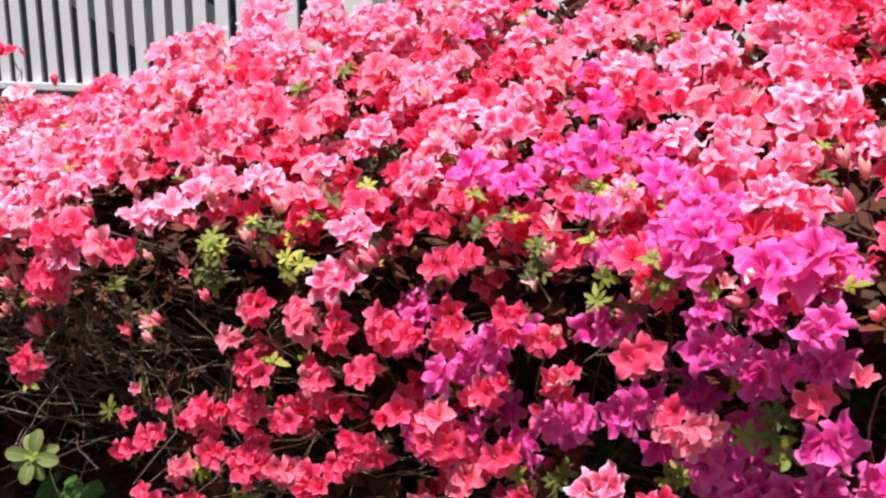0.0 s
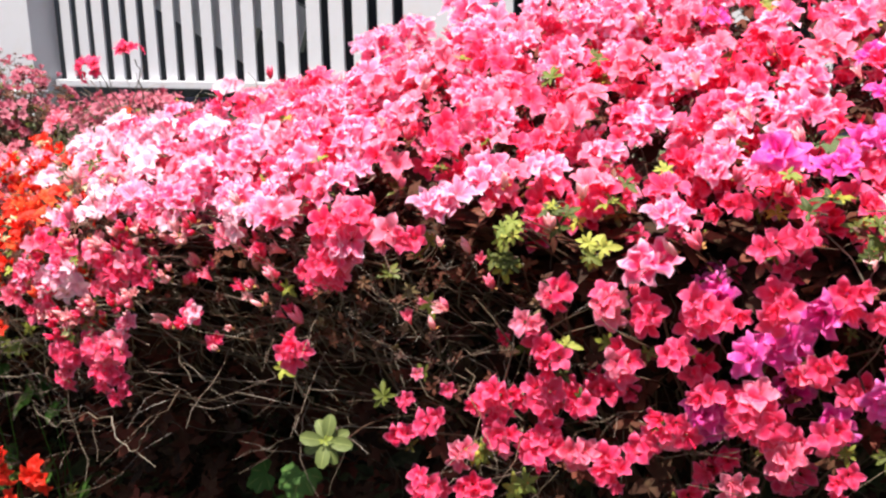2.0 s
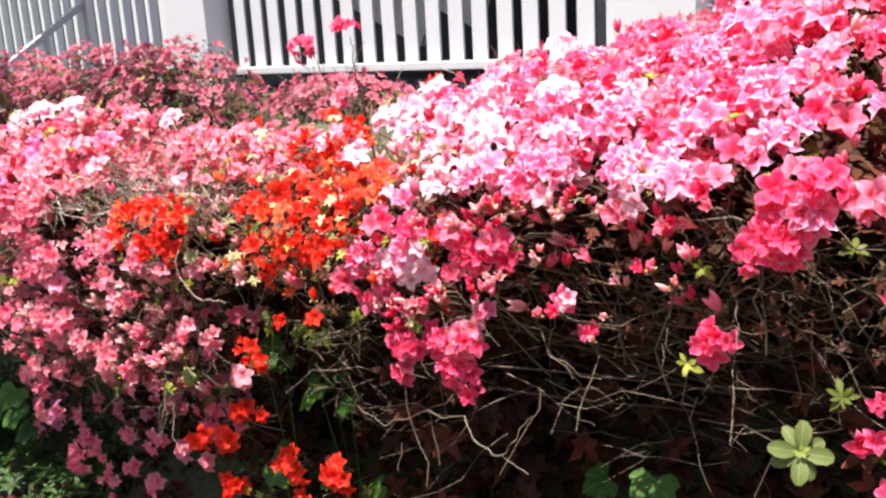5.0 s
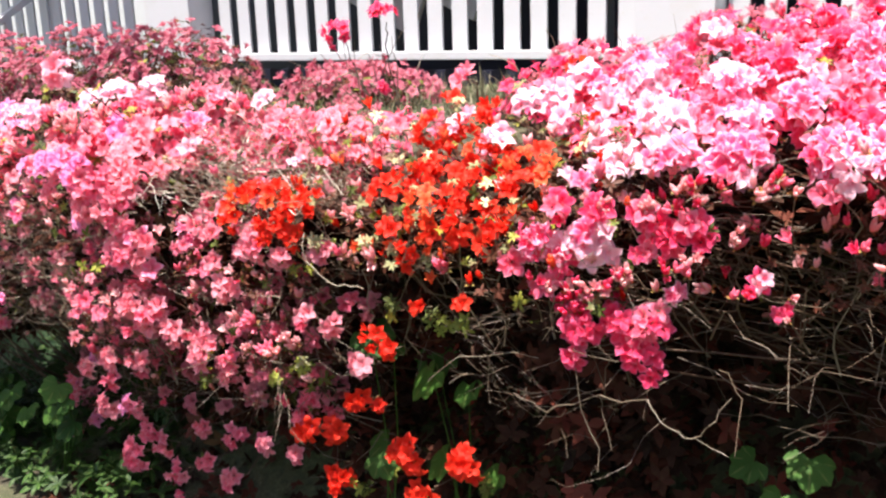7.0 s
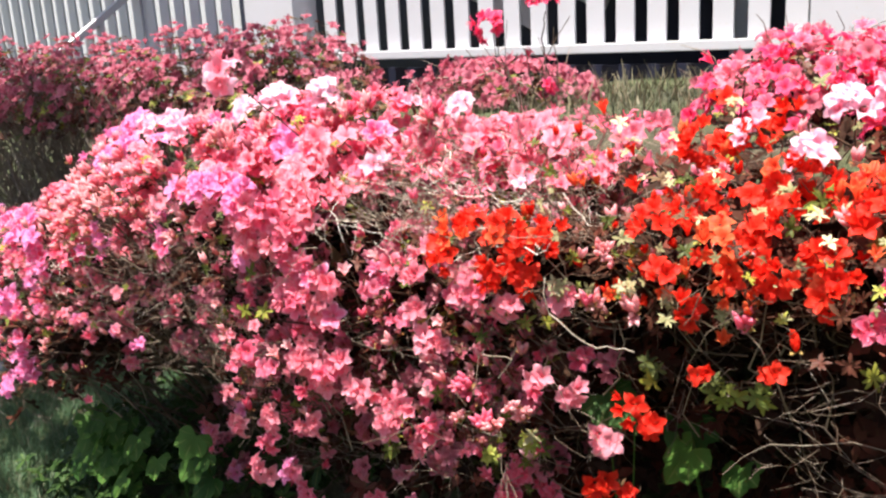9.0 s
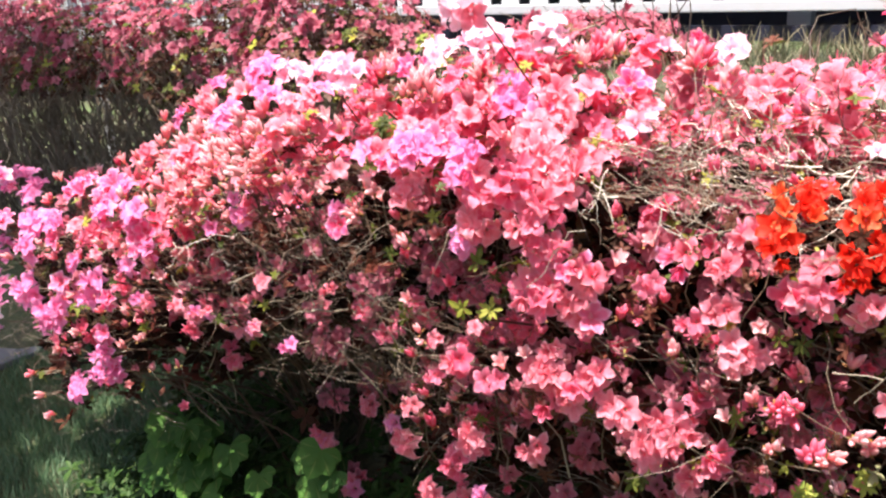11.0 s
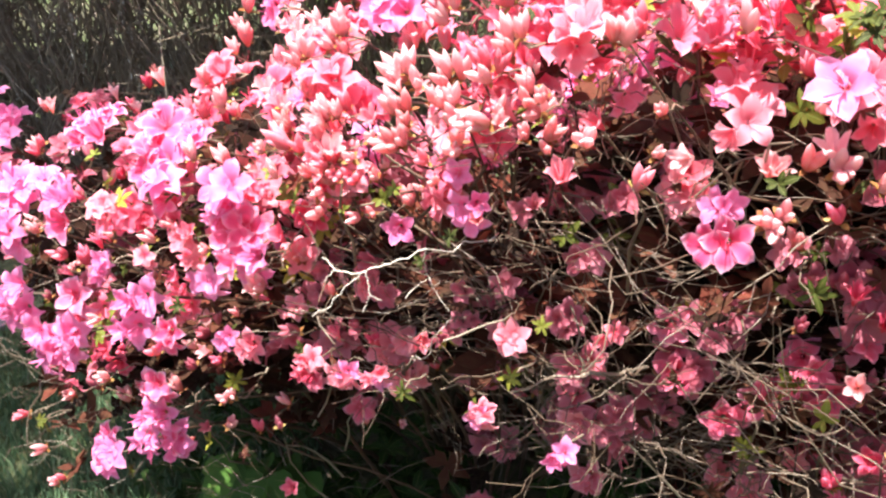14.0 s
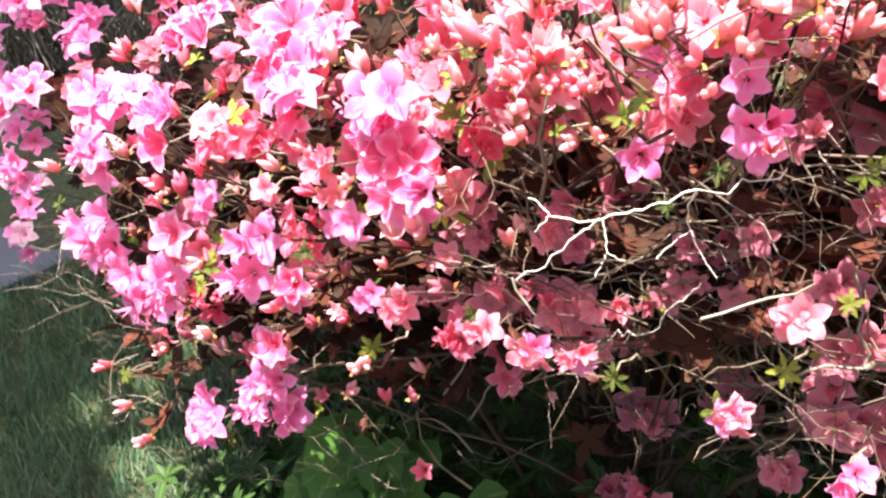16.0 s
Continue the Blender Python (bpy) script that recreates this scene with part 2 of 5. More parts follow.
def make_mesh(name, v, uv, f, m, tone, mats):
    me = bpy.data.meshes.new(name)
    me.vertices.add(len(v))
    me.vertices.foreach_set("co", v.astype(np.float32).ravel())
    me.loops.add(f.size)
    me.loops.foreach_set("vertex_index", f.astype(np.int32).ravel())
    me.polygons.add(len(f))
    me.polygons.foreach_set("loop_start", np.arange(0, f.size, 4, dtype=np.int32))
    me.polygons.foreach_set("material_index", m.astype(np.int32))
    me.polygons.foreach_set("use_smooth", np.ones(len(f), bool))
    layer = me.uv_layers.new(name="UVMap")
    layer.data.foreach_set("uv", uv[f.ravel()].astype(np.float32).ravel())
    at = me.attributes.new("tone", "FLOAT", "POINT")
    at.data.foreach_set("value", tone.astype(np.float32))
    for mat in mats:
        me.materials.append(mat)
    me.update()
    return me


class Mass:
    """Many copies of shapes, joined into one mesh."""

    def __init__(self):
        self.v, self.uv, self.f, self.m, self.t, self.n = [], [], [], [], [], 0

    def add(self, arrays, matrix, tone):
        v, uv, f, m = arrays
        a = np.array(matrix)
        self.v.append(v @ a[:3, :3].T + a[:3, 3])
        self.uv.append(uv)
        self.f.append(f + self.n)
        self.m.append(m)
        self.t.append(np.full(len(v), tone))
        self.n += len(v)

    def tube(self, points, r0, r1, tone, sides=4):
        """A tapered, bent twig along the points."""
        p = np.array(points, float)
        n = len(p)
        d = np.gradient(p, axis=0)
        d /= np.linalg.norm(d, axis=1)[:, None] + 1e-9
        ref = np.array([0.31, 0.17, 0.93]) if abs(d[0][2]) < 0.8 else np.array([0.9, 0.3, 0.1])
        a = np.cross(d, ref)
        a /= np.linalg.norm(a, axis=1)[:, None]
        b = np.cross(d, a)
        r = np.linspace(r0, r1, n)[:, None, None]
        ang = np.arange(sides) * 2 * math.pi / sides
        ring = p[:, None] + r * (a[:, None] * np.cos(ang)[None, :, None] + b[:, None] * np.sin(ang)[None, :, None])
        i = np.arange(n - 1)[:, None] * sides
        j = np.arange(sides)[None]
        k = (j + 1) % sides
        f = np.stack([i + j, i + k, i + sides + k, i + sides + j], -1).reshape(-1, 4)
        self.v.append(ring.reshape(-1, 3))
        self.uv.append(np.zeros((n * sides, 2)))
        self.f.append(f + self.n)
        self.m.append(np.zeros(len(f), int))
        self.t.append(np.full(n * sides, tone))
        self.n += n * sides

    def link(self, name, mats, parent=None, label="", kind="", category=""):
        if not self.v:
            return None
        me = make_mesh(name, np.concatenate(self.v), np.concatenate(self.uv), np.concatenate(self.f), np.concatenate(self.m), np.concatenate(self.t), mats)
        ob = new(name, me)
        ob.parent = parent
        return tagged(ob, label, category, "", kind)


# ---- flowers, buds and leaves ----
def flower_shape(rng, wide=1.0, deep=0.55, curl=0.3, petals=5, ruffle=0.0):
    """An open funnel of five petals, mouth up, one unit from axis to petal tip, with its stamens."""
    s = Shape()
    along = (0.0, 0.3, 0.58, 0.83, 1.0)
    half = (0.10, 0.26, 0.40, 0.37, 0.12) if ruffle else (0.10, 0.25, 0.35, 0.23, 0.02)
    for i in range(petals):
        turn = (i + rng.uniform(-0.09, 0.09)) * 2 * math.pi / min(petals, 5) + (0.6 if i >= 5 else 0)
        size, lift, bow = rng.uniform(0.9, 1.08) * (0.72 if i >= 5 else 1), rng.uniform(-0.1, 0.14) + (0.25 if i >= 5 else 0), rng.uniform(0.6, 1.3)
        c, sn = math.cos(turn), math.sin(turn)
        rows, uvs = [], []
        for v, w in zip(along, half):
            r = wide * size * (0.10 + 0.90 * v ** 1.25)
            h = deep * (1 - (1 - v) ** 1.7) + lift * v - curl * bow * max(0.0, v - 0.5) ** 2 * 2.2
            row, uvrow = [], []
            for u in (-1.0, -0.4, 0.4, 1.0):
                y = u * w * wide * size
                z = h + 0.13 * (1 - u * u) * (v - 0.3) * -1.0 + 0.11 * math.sin(7 * v + 9 * u + i * 2.1) * v
                x = r - 0.04 * u * u + ruffle * v * math.sin(11 * u + 3 * i) * (v > 0.7)
                z += ruffle * v * math.sin(8 * u + 5 * v + i)
                row.append((c * x - sn * y, sn * x + c * y, z))
                uvrow.append((0.5 + 0.5 * u, v))
            rows.append(row)
            uvs.append(uvrow)
        s.sheet(rows, uvs, 0)
    for i in range(5):
        a, lean, w = rng.uniform(0, 6.28), rng.uniform(0.12, 0.4), 0.016
        tip = (math.cos(a) * lean, math.sin(a) * lean, deep + rng.uniform(0.15, 0.5))
        s.sheet([[(-w, 0, 0.1), (w, 0, 0.1)], [(tip[0] - w * 1.6, tip[1], tip[2]), (tip[0] + w * 1.6, tip[1], tip[2])]], [[(0.5, 0.9)] * 2, [(0.5, 0.2)] * 2], 0)
    return s.arrays()


def bud_shape(rng, count=4):
    """A few pointed, closed buds on one tip, with green scales at their foot."""
    s = Shape()
    for i in range(count):
        a, lean = i * 2 * math.pi / count + rng.uniform(-0.5, 0.5), rng.uniform(0.15, 0.55)
        d = Vector((math.cos(a) * lean, math.sin(a) * lean, 1)).normalized()
        e1 = d.cross(Vector((0.3, 0.8, 0.1))).normalized()
        e2 = d.cross(e1)
        size, twist = rng.uniform(0.75, 1.25), rng.uniform(0, 1)
        rows, uvs = [], []
        for v, r in ((0.0, 0.08), (0.22, 0.17), (0.48, 0.21), (0.74, 0.15), (0.9, 0.07), (1.0, 0.008)):
            at = d * (v * 1.2 * size)
            rows.append([tuple(at + size * r * (e1 * math.cos(q + twist * v) + e2 * math.sin(q + twist * v))) for q in (0, 1.256, 2.513, 3.77, 5.026)])
            uvs.append([(q, v) for q in (0.03, 0.5, 0.97, 0.4, 0.9)])
        s.sheet(rows, uvs, 0, True)
    for i in range(4):
        a = rng.uniform(0, 6.28)
        leaf_sheet(s, Vector((math.cos(a), math.sin(a), 0.5)).normalized(), rng.uniform(0.35, 0.6), 0.22, 1)
    return s.arrays()


def leaf_sheet(s, d, length, width, mat, droop=0.25, fold=0.25, tip=(0.66, 0.05)):
    side = d.cross(Vector((0, 0, 1)))
    side = side.normalized() if side.length > 0.01 else Vector((1, 0, 0))
    up = side.cross(d)
    rows, uvs = [], []
    for v, w in ((0.0, 0.08), (0.25, 0.62), (0.55, 1.0), (0.82, tip[0]), (1.0, tip[1])):
        at = d * (length * v) - Vector((0, 0, 1)) * (droop * length * v * v)
        rows.append([tuple(at + side * (u * w * width * length) + up * (abs(u) * w * width * length * fold)) for u in (-1, 0, 1)])
        uvs.append([(0.5 + 0.5 * u, v) for u in (-1, 0, 1)])
    s.sheet(rows, uvs, mat)


def rosette_shape(rng, count=7, width=0.24, up=0.5):
    """A whorl of oval leaves round a tip."""
    s = Shape()
    for i in range(count):
        a = i * 2.4 + rng.uniform(-0.3, 0.3)
        rise = up * (0.2 + i / count) + rng.uniform(-0.15, 0.15)
        leaf_sheet(s, Vector((math.cos(a), math.sin(a), rise)).normalized(), rng.uniform(0.7, 1.1) * (1 - 0.35 * i / count), width, 0)
    return s.arrays()


def plain_whorl(rng, count=6):
    """A whorl of simple leaves for the inside of a bush."""
    s = Shape()
    for i in range(count):
        a = i * 2.4 + rng.uniform(-0.3, 0.3)
        d = Vector((math.cos(a), math.sin(a), rng.uniform(-0.1, 0.8))).normalized()
        side = d.cross(Vector((0, 0, 1))).normalized()
        n = rng.uniform(0.75, 1.15)
        s.sheet([[tuple(d * (n * v) + side * (u * w) + Vector((0, 0, 0.06 * abs(u) - 0.2 * v * v))) for u in (-1, 1)] for v, w in ((0, 0.03), (0.5, 0.26), (1, 0.03))],
                [[(0.5 + 0.3 * u, v) for u in (-1, 1)] for v in (0, 0.5, 1)])
    return s.arrays()


def lobed_leaf_shape():
    """One broad leaf with five pointed lobes on a stalk."""
    s = Shape()
    lobes = 5
    for i in range(lobes):
        a = (i - 2) * 0.78
        leaf_sheet(s, Vector((math.sin(a), math.cos(a), 0.04 * (i % 2))).normalized(), 1.0 - 0.12 * abs(i - 2), 0.42, 0, 0.12, 0.08)
    return s.arrays()


rng = random.Random(11)
FLOWERS = [flower_shape(rng, 1.0, 0.55, 0.3), flower_shape(rng, 0.97, 0.48, 0.5), flower_shape(rng, 0.92, 0.72, 0.25), flower_shape(rng, 1.06, 0.42, 0.4), flower_shape(rng, 0.98, 0.6, 0.45), flower_shape(rng, 0.66, 1.05, 0.1)]
FRILLED = [flower_shape(rng, 1.0, 0.5, 0.35, 9, 0.16), flower_shape(rng, 0.95, 0.6, 0.3, 8, 0.2), flower_shape(rng, 1.05, 0.45, 0.4, 5, 0.2), flower_shape(rng, 1.0, 0.6, 0.3, 5, 0.16)]
BUDS = [bud_shape(rng, 4), bud_shape(rng, 6), bud_shape(rng, 3), bud_shape(rng, 2), flower_shape(rng, 0.62, 1.1, -0.05), flower_shape(rng, 0.5, 1.0, -0.1)]
ROSETTES = [rosette_shape(rng, 8, 0.17, 0.8), rosette_shape(rng, 9, 0.16), rosette_shape(rng, 6, 0.2, 1.0), rosette_shape(rng, 7, 0.2, 0.5)]
WHORLS = [plain_whorl(rng), plain_whorl(rng, 7), plain_whorl(rng, 5)]
LOBED = lobed_leaf_shape()
SINGLE = {}


def single(name, arrays, mats, parent, matrix):
    """A piece that is an object of its own, a flower with its stamens under it; alike pieces share one mesh."""
    key = (name, id(arrays), *[m.name for m in mats])
    if key not in SINGLE:
        v, uv, f, m = arrays
        n, k = (20, 5) if name == "flower" else (0, 0)
        cut, last = len(v) - n, len(f) - k
        whole = make_mesh(name, v[:cut], uv[:cut], f[:last], m[:last], np.full(cut, -1.0), mats)
        SINGLE[key] = (whole, make_mesh("stamen_tuft", v[cut:], uv[cut:], f[last:] - cut, m[last:], np.full(n, -1.0), mats) if n else None)
    ob = new(name, SINGLE[key][0])
    ob.parent = parent
    ob.matrix_basis = matrix
    if SINGLE[key][1]:
        new("stamen_tuft", SINGLE[key][1]).parent = ob
    return ob


def aim(at, axis, size, spin):
    """The pose of a piece at a place, its own z along axis."""
    q = Vector(axis).to_track_quat("Z", "Y")
    return Matrix.Translation(at) @ q.to_matrix().to_4x4() @ Matrix.Rotation(spin, 4, "Z") @ Matrix.Scale(size, 4)


# ---- the lie of the land and of the hedge's front ----
def ground_height(x, y):
    bank = 1.03 * smooth((y - 0.95) / 1.25)
    keep = 1 - smooth((-3.5 - x) / 1.4) * (1 - smooth((y - 3.0) / 0.5)) * 0.93
    keep *= 1 - smooth((-5.9 - x) / 0.4)
    bumps = 0.02 * noise.noise((x * 1.7, y * 1.7, 0.3)) + 0.008 * noise.noise((x * 6, y * 6, 2.0))
    low = 0.07 * smooth((-3.6 - x) / 0.8) * smooth((x + 5.5) / 0.3)
    return bank * keep + bumps - low


def hedge_knee(x):
    return float(np.interp(x, (-4.6, -4.2, -3.9, -3.4, -3.1, -2.8, -2, -1.5, -0.2), (0.72, 0.77, 0.86, 1.06, 1.06, 0.98, 1.02, 1.13, 1.2)))


def hedge_front(x, z):
    """How far back the hedge's face stands: upright below its knee, sloping back above, rounding off at its end."""
    y = float(np.interp(x, (-5.4, -5.2, -5, -4.8, -4.6, -4.4, -4.2, -3.9, -3.5, -3.3, -2.95, -2.75, -2.5, -2.33, -2.1, -1.95, -1.8, -1.65, -1.5, -1.15, -0.9, -0.6, -0.2, 0.3),
                        (2, 1.55, 1.2, 0.98, 0.86, 0.78, 0.74, 0.73, 0.75, 0.77, 0.79, 0.86, 0.88, 0.97, 0.97, 0.93, 0.955, 0.975, 1.05, 1.03, 1.09, 1.15, 1.19, 1.24)))
    y += float(np.interp(x, (-1.9, -1.5), (1.35, 1.75))) * max(0.0, z - hedge_knee(x))
    return y + float(np.interp(x, (-3.85, -3.74, -3.6, -3.45, -3.25, -3), (0.1, 1.7, 1.8, 1.6, 0.6, 0.45))) * min(0.2, max(0.0, 0.68 - z))


def hedge_up(x, z):
    """How far the hedge's face leans back there: 0 upright, 1 nearly flat."""
    return smooth((z - hedge_knee(x) + 0.08) / 0.2)


class Bush:
    """One azalea: woody stems, twigs, flowers, buds and leaves."""

    def __init__(self, label, root, seed, most=280):
        self.r = random.Random(seed)
        self.top = tagged(new("azalea_bush"), label, "azalea", "azaleas of the hedge")
        self.top.location = root
        self.back = Matrix.Translation(root).inverted()
        self.root = Vector(root)
        self.most = {"flower": most, "leaf_rosette": 110, "bud_tip": 110}
        self.made = {"flower": 0, "leaf_rosette": 0, "bud_tip": 0}
        self.frilled = ()
        self.mass, self.twigs, self.dead, self.wood, self.stems = {}, Mass(), Mass(), Mass(), []

    def piece(self, name, shapes, mats, at, axis, size, alone=True):
        r = self.r
        arrays, m = r.choice(shapes), self.back @ aim(at, axis, size, r.uniform(0, 6.28))
        if alone and self.made[name] < self.most[name]:
            self.made[name] += 1
            single(name, arrays, mats, self.top, m)
        else:
            self.mass.setdefault((name, tuple(mats)), Mass()).add(arrays, m, r.random())

    def out(self, x, z, u, v):
        r = self.r
        up = hedge_up(x, z)
        return Vector((0.35 * u + r.gauss(0, 0.30) + 0.1, -0.85 + 0.45 * up + r.gauss(0, 0.22), 0.36 + 0.65 * up + 0.35 * v + r.gauss(0, 0.25)))

    def clump(self, spot, mats, size=0.025, kind="flower", back=0.0, full=1.0, alone=True, shapes=None):
        """One truss on the hedge's face: flowers, buds or leaves packed over a small dome, turned outwards."""
        r = self.r
        x0, z0, rad = spot
        y0 = hedge_front(x0, z0) + back
        slope = (hedge_front(x0, z0 + 0.02) - hedge_front(x0, z0 - 0.02)) / 0.04
        turn = (hedge_front(x0 + 0.04, z0) - hedge_front(x0 - 0.04, z0)) / 0.08
        out = Vector((max(-0.8, min(0.8, turn)), -1, max(0.0, min(1.3, slope)))).normalized()
        side = Vector((0, 0, 1)).cross(-out).normalized()
        rise = side.cross(-out)
        if rise.z < 0:
            rise = -rise
        size = max(0.62 * size, min(size, rad * (1.05 if kind == "flower" else 1.7)))
        pitch = {"flower": 0.80, "bud_tip": 0.62, "leaf_rosette": 0.7}[kind] * size
        n = max(1, round(full * 1.2 * (rad / pitch) ** 2)) if rad > pitch else 1
        shapes = shapes or {"flower": FLOWERS, "bud_tip": BUDS[:4] * 3 + BUDS[5:], "leaf_rosette": ROSETTES}[kind]
        chosen = r.choice(mats)
        hub = Vector((x0, y0 + 0.05, z0 - 0.01))
        for i in range(n):
            q, a = (math.sqrt((i + 0.5) / n), i * 2.4 + r.uniform(-0.35, 0.35)) if n > 1 else (0.0, 0.0)
            u, v = q * math.cos(a), q * math.sin(a)
            reach = max(0.0, rad - 0.35 * size)
            at = Vector((x0, y0, z0)) + (side * u + rise * v) * reach + out * (0.45 * rad * (1 - q * q) + r.uniform(-0.3, 0.2) * size)
            axis = out + (side * u + rise * v) * 0.75 + Vector((r.gauss(0.25, 0.24), r.gauss(-0.25, 0.2), r.gauss(0.2, 0.22)))
            m = chosen if r.random() < 0.75 else r.choice(mats)
            if kind == "bud_tip":
                axis.z += 0.8
            if kind == "leaf_rosette":
                axis.z += 0.35
            use = FRILLED if kind == "flower" and m in self.frilled else shapes
            self.piece(kind, use, [m, SCALE] if kind == "bud_tip" else [m], at - axis.normalized() * size * 0.4, axis, size * r.uniform(0.85, 1.14), alone)
            if r.random() < 0.5:
                self.twig(hub, at - axis.normalized() * size * 0.4, 0.0015, 0.0008)
        if kind == "flower" and r.random() < 0.5:
            at = Vector((x0, y0 + 0.01, z0)) + (side * r.uniform(-1, 1) + rise * r.uniform(-1, 0.6)) * rad
            self.piece("leaf_rosette", ROSETTES, [r.choice((LEAF, LEAF, BRONZE, BRONZE))], at, out + Vector((r.gauss(0, 0.3), 0, 0.5)), 0.02 * r.uniform(0.7, 1.2), False)
        if r.random() < 0.4:
            self.limb(hub)

    def truss(self, at, axis, mat, count, size, alone=True):
        """Several flowers packed round the tip of one shoot, with a few leaves behind them."""
        r = self.r
        axis = Vector(axis).normalized()
        for i in range(count):
            d = (axis * 1.15 + Vector((r.gauss(0, 0.48), r.gauss(0, 0.42), r.gauss(0, 0.48)))).normalized()
            k = at + (d - axis) * size * r.uniform(1.1, 1.8) + axis * size * r.uniform(-0.5, 0.5)
            self.piece("flower", FRILLED if mat in self.frilled else FLOWERS, [mat], k, d, size * r.uniform(0.88, 1.15), alone)
        if r.random() < 0.55:
            back = at - axis * size * 0.5 + Vector((r.uniform(-0.02, 0.02), 0, r.uniform(-0.03, 0)))
            self.piece("leaf_rosette", ROSETTES, [r.choice((LEAF, LEAF, LEAF, BRONZE, BRONZE, BRONZE, BRONZE, YOUNG))], back, axis + Vector((0, 0, 0.3)), 0.03 * r.uniform(0.7, 1.2), False)

    def tip(self, at, mats, count, size=0.027, ball=0.035, face=(0.2, -0.7, 0.6)):
        """One truss of flowers round a shoot's tip."""
        r = self.r
        at = Vector(at)
        for i in range(count):
            d = (Vector(face) + Vector((r.gauss(0, 0.7), r.gauss(0, 0.5), r.gauss(0, 0.6)))).normalized()
            self.piece("flower", FLOWERS, [r.choice(mats)], at + d * ball * r.uniform(0.6, 1.0), d, size * r.uniform(0.9, 1.1))
        self.limb(at + Vector((0, 0.02, -0.01)))

    def twig(self, a, b, r0, r1, wander=0.18, steps=5, tone=None):
        r = self.r
        a, b = Vector(a), Vector(b)
        length = (b - a).length
        off = Vector((r.gauss(0, 1), r.gauss(0, 1), r.gauss(0, 1))) * wander * length * 0.5
        pts = []
        for i in range(steps):
            t = i / (steps - 1)
            kink = Vector((r.gauss(0, 1), r.gauss(0, 1), r.gauss(0, 1))) * length * 0.03 * (0 < i < steps - 1)
            pts.append(self.back @ (a.lerp(b, t) + off * (4 * t * (1 - t)) + kink))
        (self.dead if tone and tone > 0.9 else self.twigs).tube(pts, r0, r1, r.random() if tone is None else tone)

    def limb(self, hub):
        r = self.r
        foot = self.root + Vector((r.gauss(0, 0.12), r.gauss(0, 0.06), 0))
        foot.x += 0.35 * (hub.x - foot.x)
        foot.z = ground_height(foot.x, foot.y) - 0.03
        mid = foot.lerp(hub, 0.55) + Vector((r.gauss(0, 0.12), r.uniform(0.02, 0.22), r.uniform(-0.05, 0.14)))
        pts, steps = [], 9
        for i in range(steps):
            t = i / (steps - 1)
            p = foot.lerp(mid, t).lerp(mid.lerp(hub, t), t) + Vector((r.gauss(0, 1), r.gauss(0, 1), r.gauss(0, 1))) * 0.004 * (i > 0)
            pts.append(self.back @ p)
        self.stems.append((pts, r.uniform(0.0026, 0.0055)))

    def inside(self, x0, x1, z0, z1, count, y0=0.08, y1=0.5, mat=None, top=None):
        """Old leaves within the bush, their colour darkened for the shade there."""
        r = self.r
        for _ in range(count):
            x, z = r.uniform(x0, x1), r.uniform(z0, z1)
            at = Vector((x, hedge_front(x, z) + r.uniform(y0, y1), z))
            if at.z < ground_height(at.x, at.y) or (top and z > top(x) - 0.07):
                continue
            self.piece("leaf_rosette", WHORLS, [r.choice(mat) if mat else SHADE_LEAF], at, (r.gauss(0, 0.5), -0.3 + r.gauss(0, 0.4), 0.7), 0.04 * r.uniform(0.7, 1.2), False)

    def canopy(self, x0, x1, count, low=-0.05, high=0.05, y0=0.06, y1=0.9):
        """A close layer of old, darkened leaves added under the flowering top to keep the sun out of the bush."""
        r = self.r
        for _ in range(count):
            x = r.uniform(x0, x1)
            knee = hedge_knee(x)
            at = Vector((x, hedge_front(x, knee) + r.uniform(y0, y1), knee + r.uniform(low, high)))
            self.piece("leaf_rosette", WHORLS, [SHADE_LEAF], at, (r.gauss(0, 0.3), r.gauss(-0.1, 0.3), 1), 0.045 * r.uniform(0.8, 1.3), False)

    def crown(self, mats, count, x0, x1, y0, y1, low, high):
        """Flowers over the bush's flat top, behind its face."""
        r = self.r
        for _ in range(count):
            x = r.uniform(x0, x1)
            knee = hedge_knee(x)
            at = Vector((x, hedge_front(x, knee) + r.uniform(y0, y1), knee + r.uniform(low, high)))
            self.truss(at, (r.gauss(0, 0.2), r.gauss(-0.1, 0.2), 1), r.choice(mats), r.choice((2, 3, 4)), 0.026, False)

    def fill(self, mats, count, x0, x1, z0, z1, y0=0.0, y1=0.08, kind="flower", size=0.026, top=None):
        """Loose flowers, buds or leaves spread over a stretch of the hedge's face."""
        r = self.r
        shapes = {"flower": FLOWERS, "bud_tip": BUDS, "leaf_rosette": ROSETTES}[kind]
        for _ in range(count):
            x, z = r.uniform(x0, x1), r.uniform(z0, z1)
            if top and z > top(x):
                continue
            n = noise.noise((x * 7, z * 9, r.random() * 0.1))
            at = Vector((x, hedge_front(x, z) + r.uniform(y0, y1) + 0.05 * n, z))
            axis = self.out(x, z, 0, 0) + Vector((0, 0, 0.9 if kind == "bud_tip" else 0))
            m = r.choice(mats)
            if kind == "flower":
                self.truss(at, axis, m, r.choice((2, 3, 4, 5)), size, False)
            else:
                k = at + Vector((r.gauss(0, 0.022), r.gauss(0, 0.012), r.gauss(0, 0.02)))
                self.piece(kind, shapes, [m, SCALE] if kind == "bud_tip" else [m], k, axis + Vector((r.gauss(0, 0.3), r.gauss(0, 0.2), r.gauss(0, 0.3))), size * r.uniform(0.85, 1.15), False)
